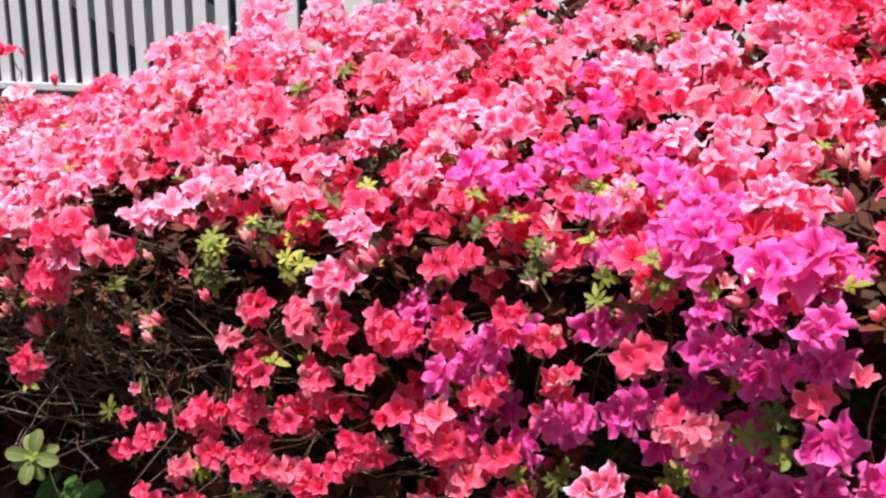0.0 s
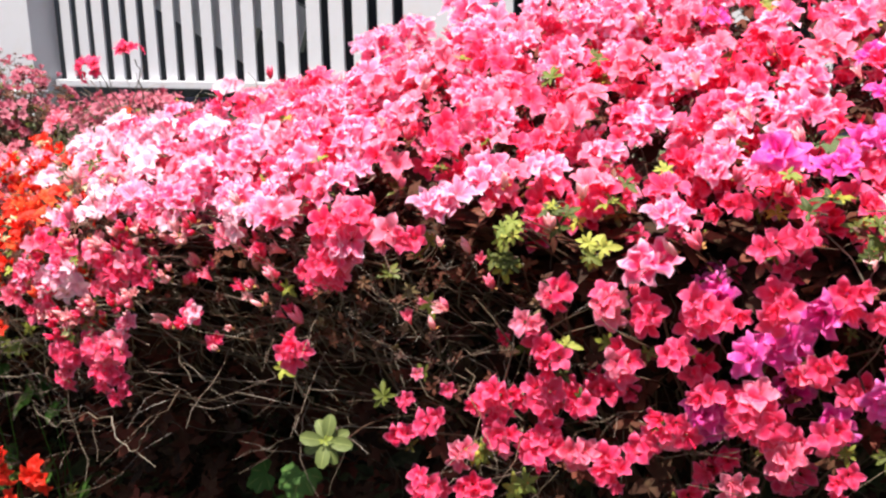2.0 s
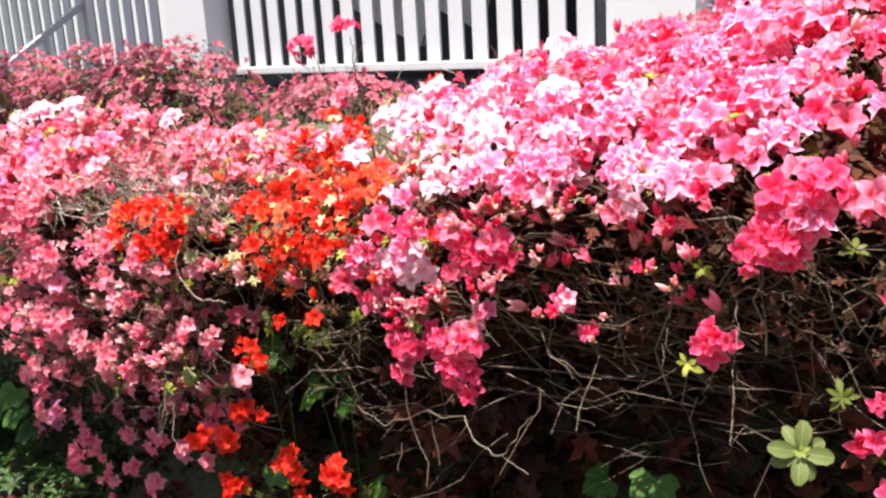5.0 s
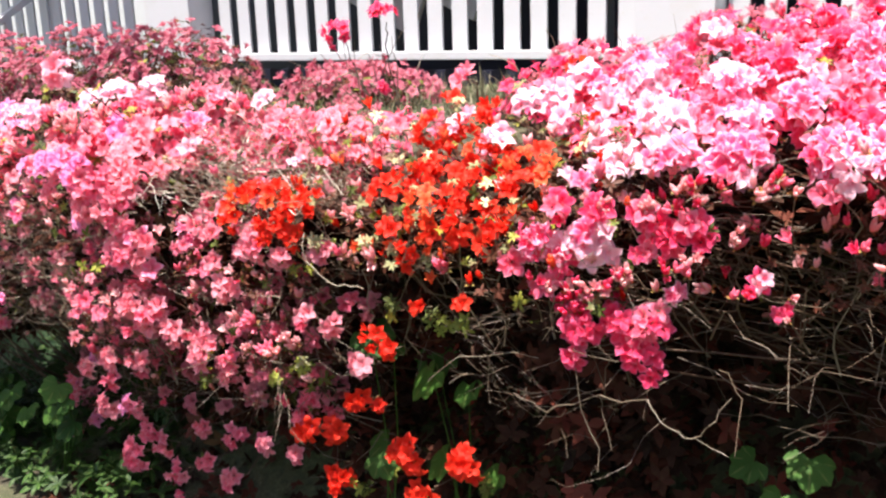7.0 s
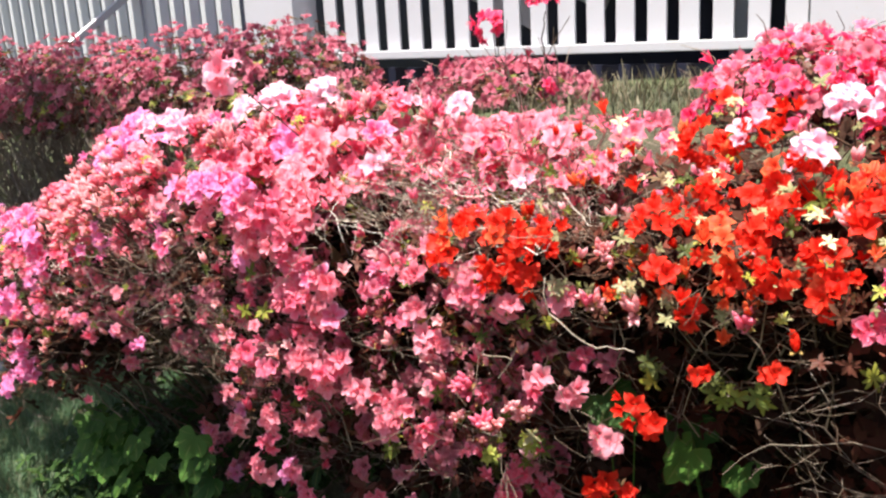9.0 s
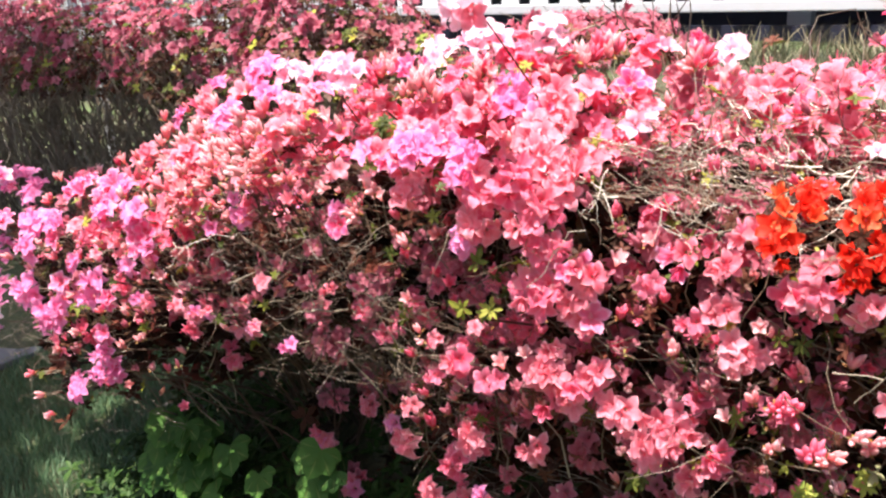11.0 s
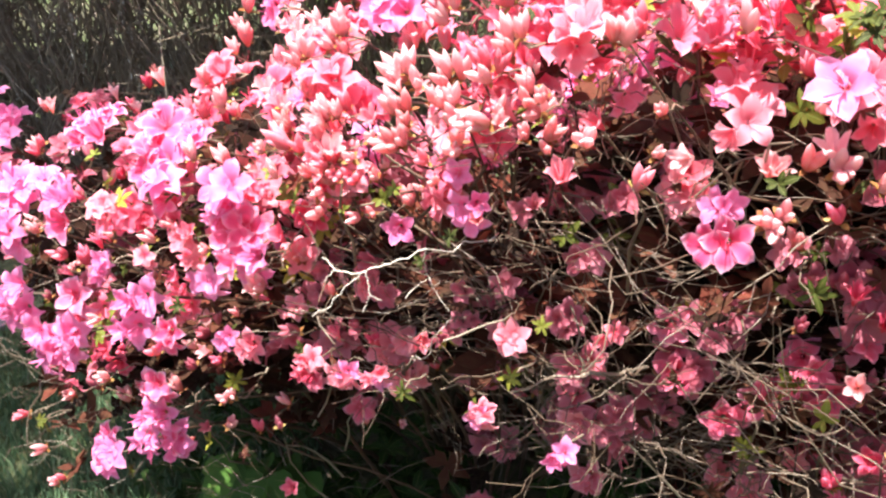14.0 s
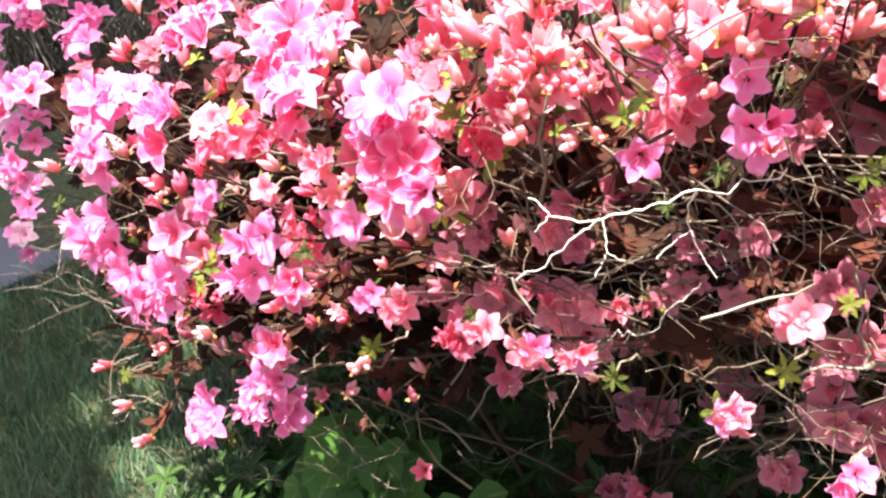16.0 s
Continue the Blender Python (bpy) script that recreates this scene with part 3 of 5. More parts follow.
            if r.random() < 0.3:
                self.twig(at + Vector((0, 0.01, 0)), at + Vector((r.gauss(0, 0.05), r.uniform(0.06, 0.18), -r.uniform(0.05, 0.2))), 0.0009, 0.002)

    def brush(self, x0, x1, z0, z1, count, y0=0.03, y1=0.4, long=(0.08, 0.3), thick=0.0015, pale=(0.0, 0.65)):
        """Bare twigs, mostly slanting outwards, some forked."""
        r = self.r
        for _ in range(count):
            x, z = r.uniform(x0, x1), r.uniform(z0, z1)
            a = Vector((x, hedge_front(x, z) + r.uniform(y0, y1), z))
            if a.z < ground_height(a.x, a.y):
                continue
            d = Vector((r.gauss(0, 0.8), r.gauss(-0.25, 0.4), r.gauss(0.12, 0.4))).normalized() * r.uniform(*long)
            t0 = r.uniform(*pale)
            k = r.uniform(0.6, 1.3) * thick
            self.twig(a, a + d, k, k * 0.45, 0.22, 6, t0)
            for _ in range(r.choice((0, 1, 2, 2))):
                b = a + d * r.uniform(0.35, 0.8)
                e = (d.normalized() + Vector((r.gauss(0, 0.6), r.gauss(0, 0.6), r.gauss(0, 0.6)))).normalized()
                self.twig(b, b + e * r.uniform(0.25, 0.5) * d.length, k * 0.6, k * 0.3, 0.2, 4, t0)

    def done(self):
        for n, (pts, r0) in enumerate(self.stems):
            if n < 40:
                one = Mass()
                one.tube(pts, r0, 0.0018, self.r.random(), 6)
                one.link("stem", [BARK], self.top)
            else:
                self.wood.tube(pts, r0 * 0.6, 0.0012, self.r.random(), 5)
        self.twigs.link("twig_mass", [TWIG], self.top, "bare grey-brown twigs", "stuff")
        self.wood.link("branch_mass", [BARK], self.top, "thin dark brown branches", "stuff")
        self.dead.link("dead_wood", [DEAD_TWIG], self.top, "bleached dead twigs", "stuff")
        for (name, mats), mass in self.mass.items():
            plain = {"flower": "bloom_mass", "leaf_rosette": "foliage", "bud_tip": "bud_mass"}[name]
            mass.link(plain, list(mats), self.top, "", "stuff")
        return self.top


# ---- ground, walk and porch ----
def make_ground():
    xs = np.unique(np.concatenate([np.linspace(-9, 3, 121), np.array([-400, -150, -60, -30, -18, -12, 6, 10, 18, 30, 60, 150, 400])]))
    ys = np.unique(np.concatenate([np.linspace(-2, 6, 101), np.array([-400, -150, -60, -25, -12, -6, 9, 14, 25, 60, 150, 400])]))
    verts = [(x, y, ground_height(x, y)) for y in ys for x in xs]
    w = len(xs)
    faces = [(j * w + i, j * w + i + 1, (j + 1) * w + i + 1, (j + 1) * w + i) for j in range(len(ys) - 1) for i in range(w - 1)]
    me = bpy.data.meshes.new("ground")
    me.from_pydata(verts, [], faces)
    me.materials.append(SOIL)
    me.polygons.foreach_set("use_smooth", np.ones(len(faces), bool))
    return tagged(new("ground", me), "sloping bank of dark soil with thin grass and mulch", "ground", "", "structure")


make_ground()


def make_walkway():
    top = tagged(new("pavement"), "grey concrete garden walkway beside the hedge", "pavement", "", "structure")
    for i in range(7):
        bm = bmesh.new()
        y = -4.6 + 0.9 * i
        box(bm, (-7.5, y + 0.006, -0.09), (-5.42, y + 0.894, 0.012), 0.008)
        part("slab", bm, CONCRETE, top)


make_walkway()

FENCE_Y, PITCH, SLAT, RAIL_Z = 3.614, 0.1535, 0.092, 1.207
LEAN = math.atan(0.06)


def make_porch_screen(name, x0, count, label):
    """Upright white slats on a bottom and a top rail."""
    top = tagged(new(name), label, "fence", "", "structure")
    top.matrix_basis = pose(-3.836, FENCE_Y, 0, 0, 0, math.degrees(LEAN))
    bm = bmesh.new()
    box(bm, (-0.008, -SLAT / 2, 0), (0.008, SLAT / 2, 1.15), 0.003)
    for v in bm.verts:
        v.co = (v.co.y, v.co.x, v.co.z)
    bmesh.ops.recalc_face_normals(bm, faces=bm.faces)
    me = bpy.data.meshes.new("slat")
    bm.to_mesh(me)
    bm.free()
    me.materials.append(WHITE)
    r = random.Random(5)
    for i in range(count):
        ob = new("slat", me)
        ob.parent = top
        ob.matrix_basis = pose(x0 + PITCH * (i + 0.5), r.uniform(-0.003, 0.003), RAIL_Z - 0.03, 0, r.uniform(-0.25, 0.25), r.uniform(-1, 1))
    for nm, z, h in (("bottom_rail", RAIL_Z - 0.045, 0.045), ("top_rail", RAIL_Z + 1.1, 0.09)):
        bm = bmesh.new()
        box(bm, (x0 - 0.03, -0.05, z), (x0 + PITCH * count + 0.03, -0.012, z + h), 0.005)
        part(nm, bm, WHITE, top)
    return top


make_porch_screen("fence", -1.80, 18, "white-painted slatted porch skirt, weathered, over a dark gap")
make_porch_screen("fence", 1.32, 22, "white-painted slatted porch skirt beyond the broad post")
make_porch_screen("fence", -5.6, 20, "white-painted slatted porch railing beyond the corner post")


def make_post(x, y, z, wide, deep, high, label):
    top = tagged(new("post"), label, "post", "", "structure")
    top.matrix_basis = pose(x, y, z, 0, 0, math.degrees(LEAN))
    bm = bmesh.new()
    box(bm, (-wide, -deep, 0), (0, 0, high), 0.008)
    part("shaft", bm, WHITE, top)
    bm = bmesh.new()
    box(bm, (-wide - 0.015, -deep - 0.015, -0.02), (0.015, 0.015, 0.12), 0.006)
    part("plinth", bm, WHITE, top)


make_post(-5.68, 3.52, 1.02, 0.40, 0.20, 2.2, "thick white-painted square porch post")
make_post(-2.50, 3.72, 1.02, 0.36, 0.20, 2.2, "thick white-painted square porch post")


def make_porch():
    top = tagged(new("wall_porch"), "house wall behind the porch slats, near-black to stand for the shaded space", "house wall", "", "structure")
    # Wall coloured as the darkness under the porch.
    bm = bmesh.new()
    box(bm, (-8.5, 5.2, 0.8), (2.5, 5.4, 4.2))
    part("back_wall", bm, PORCH_SHADE, top)
    # Unseen deck, added to darken the space behind the slats.
    bm = bmesh.new()
    box(bm, (-5.6, 3.75, 2.32), (2.5, 5.2, 2.42), 0.01)
    part("deck", bm, SIDING, top)
    # Dark sheet standing in for the shaded gap below the bottom rail.
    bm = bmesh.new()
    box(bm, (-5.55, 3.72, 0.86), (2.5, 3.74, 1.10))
    part("skirt_board", bm, PORCH_SHADE, top)
    for x, z, tilt in ((-5.0, 1.62, -24), (-4.55, 1.70, -24)):
        bm = bmesh.new()
        box(bm, (-0.55, -0.02, -0.13), (0.55, 0.02, 0.13), 0.004)
        ob = part("stair_board", bm, WHITE, top)
        ob.matrix_basis = pose(x, 4.1, z, 0, -tilt, 0)
    # Unseen roof, added to keep light out behind the slats.
    bm = bmesh.new()
    box(bm, (-8.5, 3.85, 3.55), (2.5, 8.0, 3.75), 0.02)
    part("porch_roof", bm, SIDING, top)
    # Unseen slab, added to cast shade on the left railing's slats.
    bm = bmesh.new()
    box(bm, (-9.6, 2.7, 3.0), (-6.25, 3.95, 3.1), 0.02)
    part("eave", bm, SIDING, top)
    # White wall added so that the left railing's gaps look bright.
    bm = bmesh.new()
    box(bm, (-18.0, 6.6, 0.5), (-8.6, 6.75, 4.2), 0.01)
    part("siding", bm, WHITE, top)
    bm = bmesh.new()
    box(bm, (-3.62, 4.6, 0.9), (-3.5, 4.7, 2.3), 0.01)
    part("pier", bm, SIDING, top)


make_porch()


def make_stair_rail():
    """A handrail sloping up to the porch, on two posts."""
    top = tagged(new("stair_rail"), "white-painted sloping handrail before the porch slats", "handrail", "", "structure")
    x, y0, y1 = -7.3, 2.72, 3.44

    def height(y):
        return 1.40 + 0.66 * (y - 2.95)

    bm = bmesh.new()
    box(bm, (-0.022, -0.5, -0.022), (0.022, 0.5, 0.022), 0.006)
    ob = part("handrail", bm, WHITE, top, "sloping handrail")
    ob.matrix_basis = pose(x, (y0 + y1) / 2, height((y0 + y1) / 2), math.degrees(math.atan(0.66)), 0, 0)
    for y in (y0, (y0 + y1) / 2, y1):
        bm = bmesh.new()
        box(bm, (x - 0.02, y - 0.02, ground_height(x, y) - 0.05), (x + 0.02, y + 0.02, height(y) - 0.01), 0.004)
        part("upright", bm, WHITE, top)


make_stair_rail()


# ---- the azaleas of the hedge: trusses as x, z, radius ----
LIGHT_BUDS = [
    (-3.45, 1.06, 0.024), (-3.42, 1.02, 0.022), (-3.38, 0.99, 0.012), (-3.46, 1.04, 0.019), (-3.48, 1.09, 0.020), (-3.46, 1.00, 0.016), (-3.36, 1.07, 0.015), (-3.70, 1.03, 0.028), (-3.56, 1.02, 0.025),
    (-3.50, 1.03, 0.019), (-3.64, 0.98, 0.019), (-3.73, 1.07, 0.026), (-3.50, 1.01, 0.021), (-3.55, 1.07, 0.021), (-3.75, 1.01, 0.021), (-3.55, 1.00, 0.018), (-3.88, 0.82, 0.013), (-3.85, 0.84, 0.010),
    (-3.80, 0.82, 0.010), (-4.06, 0.76, 0.014), (-3.77, 0.75, 0.010), (-4.03, 0.59, 0.014), (-3.82, 0.69, 0.012), (-3.90, 0.67, 0.012), (-4.14, 0.52, 0.015), (-4.34, 0.40, 0.018), (-4.29, 0.36, 0.014),
    (-4.26, 0.31, 0.018), (-3.83, 0.61, 0.017), (-3.72, 0.94, 0.011), (-3.85, 0.95, 0.016), (-4.25, 0.84, 0.019), (-3.83, 0.91, 0.013),
]
LIGHT_BUDS += [
    (-3.73, 0.79, 0.013), (-3.95, 0.81, 0.009), (-4.29, 0.72, 0.014), (-4.02, 0.68, 0.011), (-3.81, 0.95, 0.010), (-4.33, 0.87, 0.018), (-4.12, 0.78, 0.013), (-4.32, 0.62, 0.016), (-3.67, 0.95, 0.015),
    (-3.69, 0.95, 0.010), (-3.63, 0.94, 0.015), (-3.60, 0.95, 0.013), (-3.60, 0.93, 0.011), (-3.64, 0.91, 0.014), (-3.62, 0.93, 0.010), (-3.64, 0.89, 0.013), (-3.60, 0.89, 0.011), (-3.58, 0.97, 0.011),
    (-3.55, 0.97, 0.016), (-3.52, 0.96, 0.011), (-3.49, 0.97, 0.013), (-3.58, 0.90, 0.010), (-3.53, 0.93, 0.008), (-3.55, 1.00, 0.007), (-3.76, 0.45, 0.012), (-3.78, 0.48, 0.008), (-3.65, 0.93, 0.011),
    (-3.56, 0.95, 0.009), (-3.51, 0.94, 0.008), (-3.65, 0.98, 0.012), (-3.62, 0.99, 0.010), (-3.51, 0.99, 0.009), (-3.54, 0.99, 0.009),
]
LIGHT_BUDS += [
    (-3.47, 0.91, 0.009), (-3.46, 0.97, 0.009), (-3.49, 1.00, 0.012), (-3.45, 1.00, 0.011), (-3.41, 0.98, 0.009), (-3.47, 0.99, 0.007),
]
LIGHT_LEAVES = [
    (-3.86, 0.74, 0.010), (-3.81, 0.64, 0.010), (-4.33, 0.66, 0.013), (-3.98, 0.72, 0.011), (-4.27, 0.42, 0.019), (-3.53, 0.86, 0.006), (-3.68, 0.73, 0.008), (-3.56, 0.71, 0.008), (-3.50, 0.89, 0.005),
    (-3.44, 0.76, 0.011), (-3.41, 0.82, 0.008),
]
LIGHT_INNER = [
    (-3.73, 0.47, 0.048), (-3.60, 0.39, 0.047), (-3.42, 0.72, 0.024), (-3.44, 0.77, 0.015), (-3.72, 0.33, 0.032), (-3.57, 0.42, 0.016), (-3.48, 0.88, 0.017), (-3.39, 0.90, 0.016), (-3.81, 0.84, 0.016),
    (-3.98, 0.64, 0.017), (-3.90, 0.72, 0.012), (-4.27, 0.45, 0.018), (-3.74, 0.76, 0.017), (-3.79, 0.70, 0.016), (-3.68, 0.75, 0.015), (-3.65, 0.75, 0.013), (-3.55, 0.74, 0.015), (-3.69, 0.70, 0.009),
    (-3.75, 0.73, 0.013), (-3.69, 0.33, 0.029), (-3.62, 0.70, 0.021), (-3.74, 0.19, 0.024), (-3.81, 0.61, 0.016), (-3.57, 0.72, 0.014), (-3.78, 0.84, 0.013), (-3.55, 0.78, 0.011), (-3.64, 0.68, 0.012),
    (-3.81, 0.65, 0.011), (-3.42, 0.84, 0.017), (-3.43, 0.76, 0.015), (-3.50, 0.80, 0.011), (-3.45, 0.44, 0.026), (-3.39, 0.76, 0.016),
]
LIGHT_INNER += [
    (-3.43, 0.70, 0.013), (-3.51, 0.74, 0.011), (-3.50, 0.41, 0.020),
]
LIGHT_LILAC = [
    (-3.61, 1.14, 0.037), (-3.51, 1.11, 0.023), (-3.65, 1.07, 0.027), (-4.74, 0.80, 0.047), (-4.42, 0.83, 0.034), (-4.51, 0.75, 0.040), (-4.12, 0.88, 0.034), (-3.93, 0.91, 0.028), (-3.91, 0.89, 0.025),
    (-3.86, 0.88, 0.019), (-3.86, 0.92, 0.016), (-3.76, 0.90, 0.023), (-3.77, 0.87, 0.016), (-3.75, 0.85, 0.020), (-3.74, 0.82, 0.021), (-3.76, 0.83, 0.016), (-4.24, 0.80, 0.027), (-4.05, 0.82, 0.026),
    (-4.16, 0.82, 0.020), (-4.18, 0.76, 0.025), (-4.57, 0.62, 0.029), (-4.22, 0.65, 0.032), (-4.06, 0.70, 0.020), (-3.93, 0.73, 0.021), (-3.94, 0.69, 0.021), (-3.88, 0.70, 0.017), (-4.16, 0.60, 0.031),
    (-4.09, 0.63, 0.025), (-4.08, 0.44, 0.026), (-3.99, 0.50, 0.016), (-3.93, 0.52, 0.022), (-3.93, 0.61, 0.019), (-3.96, 0.55, 0.016),
]
LIGHT_LILAC += [
    (-3.93, 0.56, 0.016), (-3.81, 0.78, 0.016), (-3.48, 0.92, 0.015), (-3.55, 0.89, 0.011), (-3.49, 0.95, 0.010),
]
LIGHT_ROSE = [
    (-3.68, 0.22, 0.025), (-3.57, 0.17, 0.030), (-3.70, 0.12, 0.033), (-3.41, 1.11, 0.021), (-3.37, 1.13, 0.021), (-3.39, 1.07, 0.022), (-3.65, 0.28, 0.029), (-3.91, 0.97, 0.032), (-3.88, 1.04, 0.020),
    (-3.67, 1.00, 0.025), (-3.82, 1.08, 0.025), (-3.65, 1.10, 0.027), (-3.82, 1.11, 0.022), (-3.96, 0.84, 0.018), (-3.99, 0.76, 0.019), (-3.90, 0.79, 0.014), (-3.83, 0.83, 0.017), (-3.76, 0.71, 0.020),
    (-3.79, 0.71, 0.013), (-3.82, 0.80, 0.013), (-3.67, 0.72, 0.014), (-3.63, 0.71, 0.016), (-3.59, 0.72, 0.017), (-3.47, 0.71, 0.016), (-3.71, 0.98, 0.013), (-3.73, 0.97, 0.012), (-3.44, 0.80, 0.015),
    (-3.50, 0.41, 0.025), (-3.39, 0.69, 0.015),
]
LIGHT_LOW = [
    (-3.64, 0.10, 0.064), (-3.74, 0.17, 0.035),
]
LIGHT_SUNLIT = [
    (-3.50, 1.15, 0.034), (-3.41, 1.15, 0.032), (-3.36, 1.16, 0.033), (-3.40, 1.17, 0.026),
]
LIGHT_YOUNG = [
    (-3.39, 1.22, 0.022), (-3.35, 1.10, 0.016), (-3.79, 1.13, 0.018), (-4.01, 0.66, 0.007), (-3.69, 0.93, 0.008), (-4.07, 0.87, 0.011), (-3.56, 0.92, 0.011), (-3.55, 0.93, 0.007), (-3.61, 0.90, 0.005),
]
MID_BUDS = [
    (-2.36, 0.90, 0.026), (-2.34, 0.98, 0.022), (-2.29, 0.89, 0.024), (-2.11, 0.90, 0.021), (-2.56, 0.73, 0.023), (-2.51, 0.67, 0.021), (-2.46, 0.70, 0.020), (-2.58, 0.67, 0.018), (-2.58, 0.73, 0.018),
    (-2.53, 0.67, 0.018), (-2.48, 0.71, 0.017), (-2.79, 1.17, 0.028), (-2.92, 1.19, 0.027), (-3.17, 1.14, 0.033), (-3.26, 1.16, 0.030), (-2.94, 1.18, 0.025), (-2.61, 0.74, 0.016), (-3.08, 1.16, 0.025),
    (-2.72, 0.79, 0.014), (-3.27, 1.08, 0.016), (-3.24, 1.10, 0.015), (-3.19, 0.99, 0.016), (-3.23, 0.95, 0.019), (-3.13, 0.91, 0.012), (-3.32, 1.02, 0.005), (-3.27, 1.15, 0.021), (-3.19, 1.13, 0.018),
    (-3.31, 1.09, 0.015),
]
MID_DULL = [
    (-2.81, 1.14, 0.035), (-2.69, 1.13, 0.034), (-2.59, 1.14, 0.033), (-2.51, 1.13, 0.029), (-2.88, 1.17, 0.029), (-2.76, 1.14, 0.028), (-2.66, 1.15, 0.026),
]
MID_LEAVES = [
    (-2.90, 0.96, 0.019), (-2.99, 0.82, 0.020), (-2.79, 0.53, 0.024), (-3.00, 0.90, 0.017), (-2.93, 0.97, 0.013), (-3.08, 0.96, 0.011), (-3.03, 0.82, 0.015),
]
MID_INNER = [
    (-2.43, 0.75, 0.025), (-2.39, 0.75, 0.030), (-3.21, 0.75, 0.038), (-3.12, 0.69, 0.032), (-2.78, 0.66, 0.024), (-2.84, 0.74, 0.024), (-3.09, 0.40, 0.029), (-2.88, 0.40, 0.021), (-2.97, 0.40, 0.028),
    (-3.32, 0.73, 0.034), (-3.06, 0.73, 0.026), (-2.49, 0.76, 0.021), (-2.92, 0.72, 0.024), (-2.71, 0.65, 0.027), (-2.54, 0.84, 0.025), (-2.98, 0.72, 0.023), (-2.99, 0.68, 0.020), (-3.05, 0.82, 0.021),
    (-3.09, 0.79, 0.020), (-3.33, 0.78, 0.027), (-3.28, 0.80, 0.019), (-3.22, 0.84, 0.021), (-3.17, 0.79, 0.019), (-3.29, 0.77, 0.019), (-3.27, 0.69, 0.025), (-3.24, 0.72, 0.020), (-3.20, 0.88, 0.014),
    (-3.24, 0.87, 0.015), (-3.13, 0.76, 0.020), (-3.19, 0.73, 0.020),
]
MID_LILAC = [
    (-2.95, 1.12, 0.044), (-2.95, 1.09, 0.040), (-3.02, 1.13, 0.037), (-3.11, 1.06, 0.041), (-3.02, 1.04, 0.041), (-2.84, 0.89, 0.031), (-2.86, 0.85, 0.033), (-2.84, 0.82, 0.024), (-2.72, 0.93, 0.030),
    (-2.66, 0.92, 0.024), (-2.86, 1.14, 0.028), (-2.93, 1.06, 0.035), (-3.06, 1.11, 0.034), (-3.08, 1.07, 0.031), (-2.86, 0.90, 0.025), (-3.19, 1.05, 0.023), (-3.15, 1.04, 0.019), (-3.11, 1.06, 0.021),
    (-3.26, 1.01, 0.023), (-3.27, 0.92, 0.022), (-3.27, 0.95, 0.014), (-3.20, 1.16, 0.024),
]
MID_ROSE = [
    (-2.26, 1.23, 0.032), (-2.39, 0.74, 0.028), (-2.35, 0.64, 0.030), (-2.39, 1.09, 0.018), (-2.40, 0.90, 0.028), (-2.53, 0.90, 0.032), (-2.48, 0.89, 0.027), (-2.95, 1.02, 0.042), (-2.92, 1.04, 0.042),
    (-2.88, 1.02, 0.031), (-3.00, 1.00, 0.035), (-2.91, 0.99, 0.036), (-3.00, 0.96, 0.038), (-3.03, 0.93, 0.026), (-2.93, 0.96, 0.032), (-2.90, 0.93, 0.034), (-2.90, 0.86, 0.032), (-2.93, 0.87, 0.028),
    (-2.70, 0.83, 0.020), (-2.66, 0.86, 0.026), (-2.63, 0.80, 0.036), (-2.57, 0.89, 0.025), (-2.63, 0.97, 0.025), (-2.54, 0.94, 0.022), (-2.44, 0.76, 0.027), (-2.83, 0.74, 0.027), (-2.89, 0.73, 0.032),
    (-2.86, 0.70, 0.030), (-2.79, 0.68, 0.036), (-2.72, 0.66, 0.042), (-2.76, 0.61, 0.031), (-2.66, 0.63, 0.028), (-2.70, 0.57, 0.029),
]
MID_ROSE += [
    (-2.94, 0.58, 0.026), (-3.05, 0.56, 0.030), (-3.12, 0.48, 0.032), (-3.23, 0.49, 0.030), (-3.17, 0.39, 0.038), (-3.06, 0.42, 0.030), (-2.60, 0.58, 0.015), (-2.89, 0.68, 0.023), (-2.76, 0.88, 0.018),
    (-3.04, 0.73, 0.026), (-2.98, 0.71, 0.025), (-2.91, 0.74, 0.029), (-2.85, 0.72, 0.025), (-3.01, 0.79, 0.013), (-2.84, 0.81, 0.017), (-2.89, 0.77, 0.017), (-3.28, 1.12, 0.016), (-3.15, 1.09, 0.018),
    (-3.12, 1.09, 0.017), (-3.13, 0.99, 0.027), (-3.09, 1.02, 0.018), (-3.09, 0.69, 0.015), (-3.33, 0.46, 0.025), (-3.17, 0.60, 0.021), (-3.08, 0.76, 0.015), (-3.23, 1.16, 0.022),
]
MID_LOW = [
    (-3.17, 0.34, 0.031), (-3.23, 0.19, 0.055), (-3.07, 0.26, 0.038), (-3.02, 0.20, 0.036), (-2.83, 0.34, 0.033), (-2.85, 0.21, 0.032), (-2.75, 0.32, 0.029), (-2.65, 0.32, 0.025), (-2.92, 0.25, 0.028),
    (-3.14, 0.29, 0.037), (-3.01, 0.12, 0.029), (-2.92, 0.35, 0.027),
]
MID_SUNLIT = [
    (-2.05, 1.19, 0.036), (-2.08, 1.13, 0.041), (-2.19, 1.15, 0.031), (-1.98, 1.21, 0.036), (-3.11, 1.21, 0.044), (-3.02, 1.22, 0.037), (-2.75, 1.19, 0.028), (-2.83, 1.09, 0.024), (-2.50, 1.07, 0.018),
    (-2.84, 1.19, 0.021), (-3.18, 1.19, 0.034), (-3.32, 1.15, 0.029), (-3.32, 1.13, 0.018),
]
MID_YOUNG = [
    (-2.54, 0.59, 0.019), (-3.19, 1.09, 0.022), (-3.02, 1.17, 0.019), (-3.22, 1.21, 0.024), (-2.54, 0.60, 0.018), (-3.11, 1.22, 0.013), (-3.19, 1.09, 0.015), (-3.23, 0.98, 0.011),
]
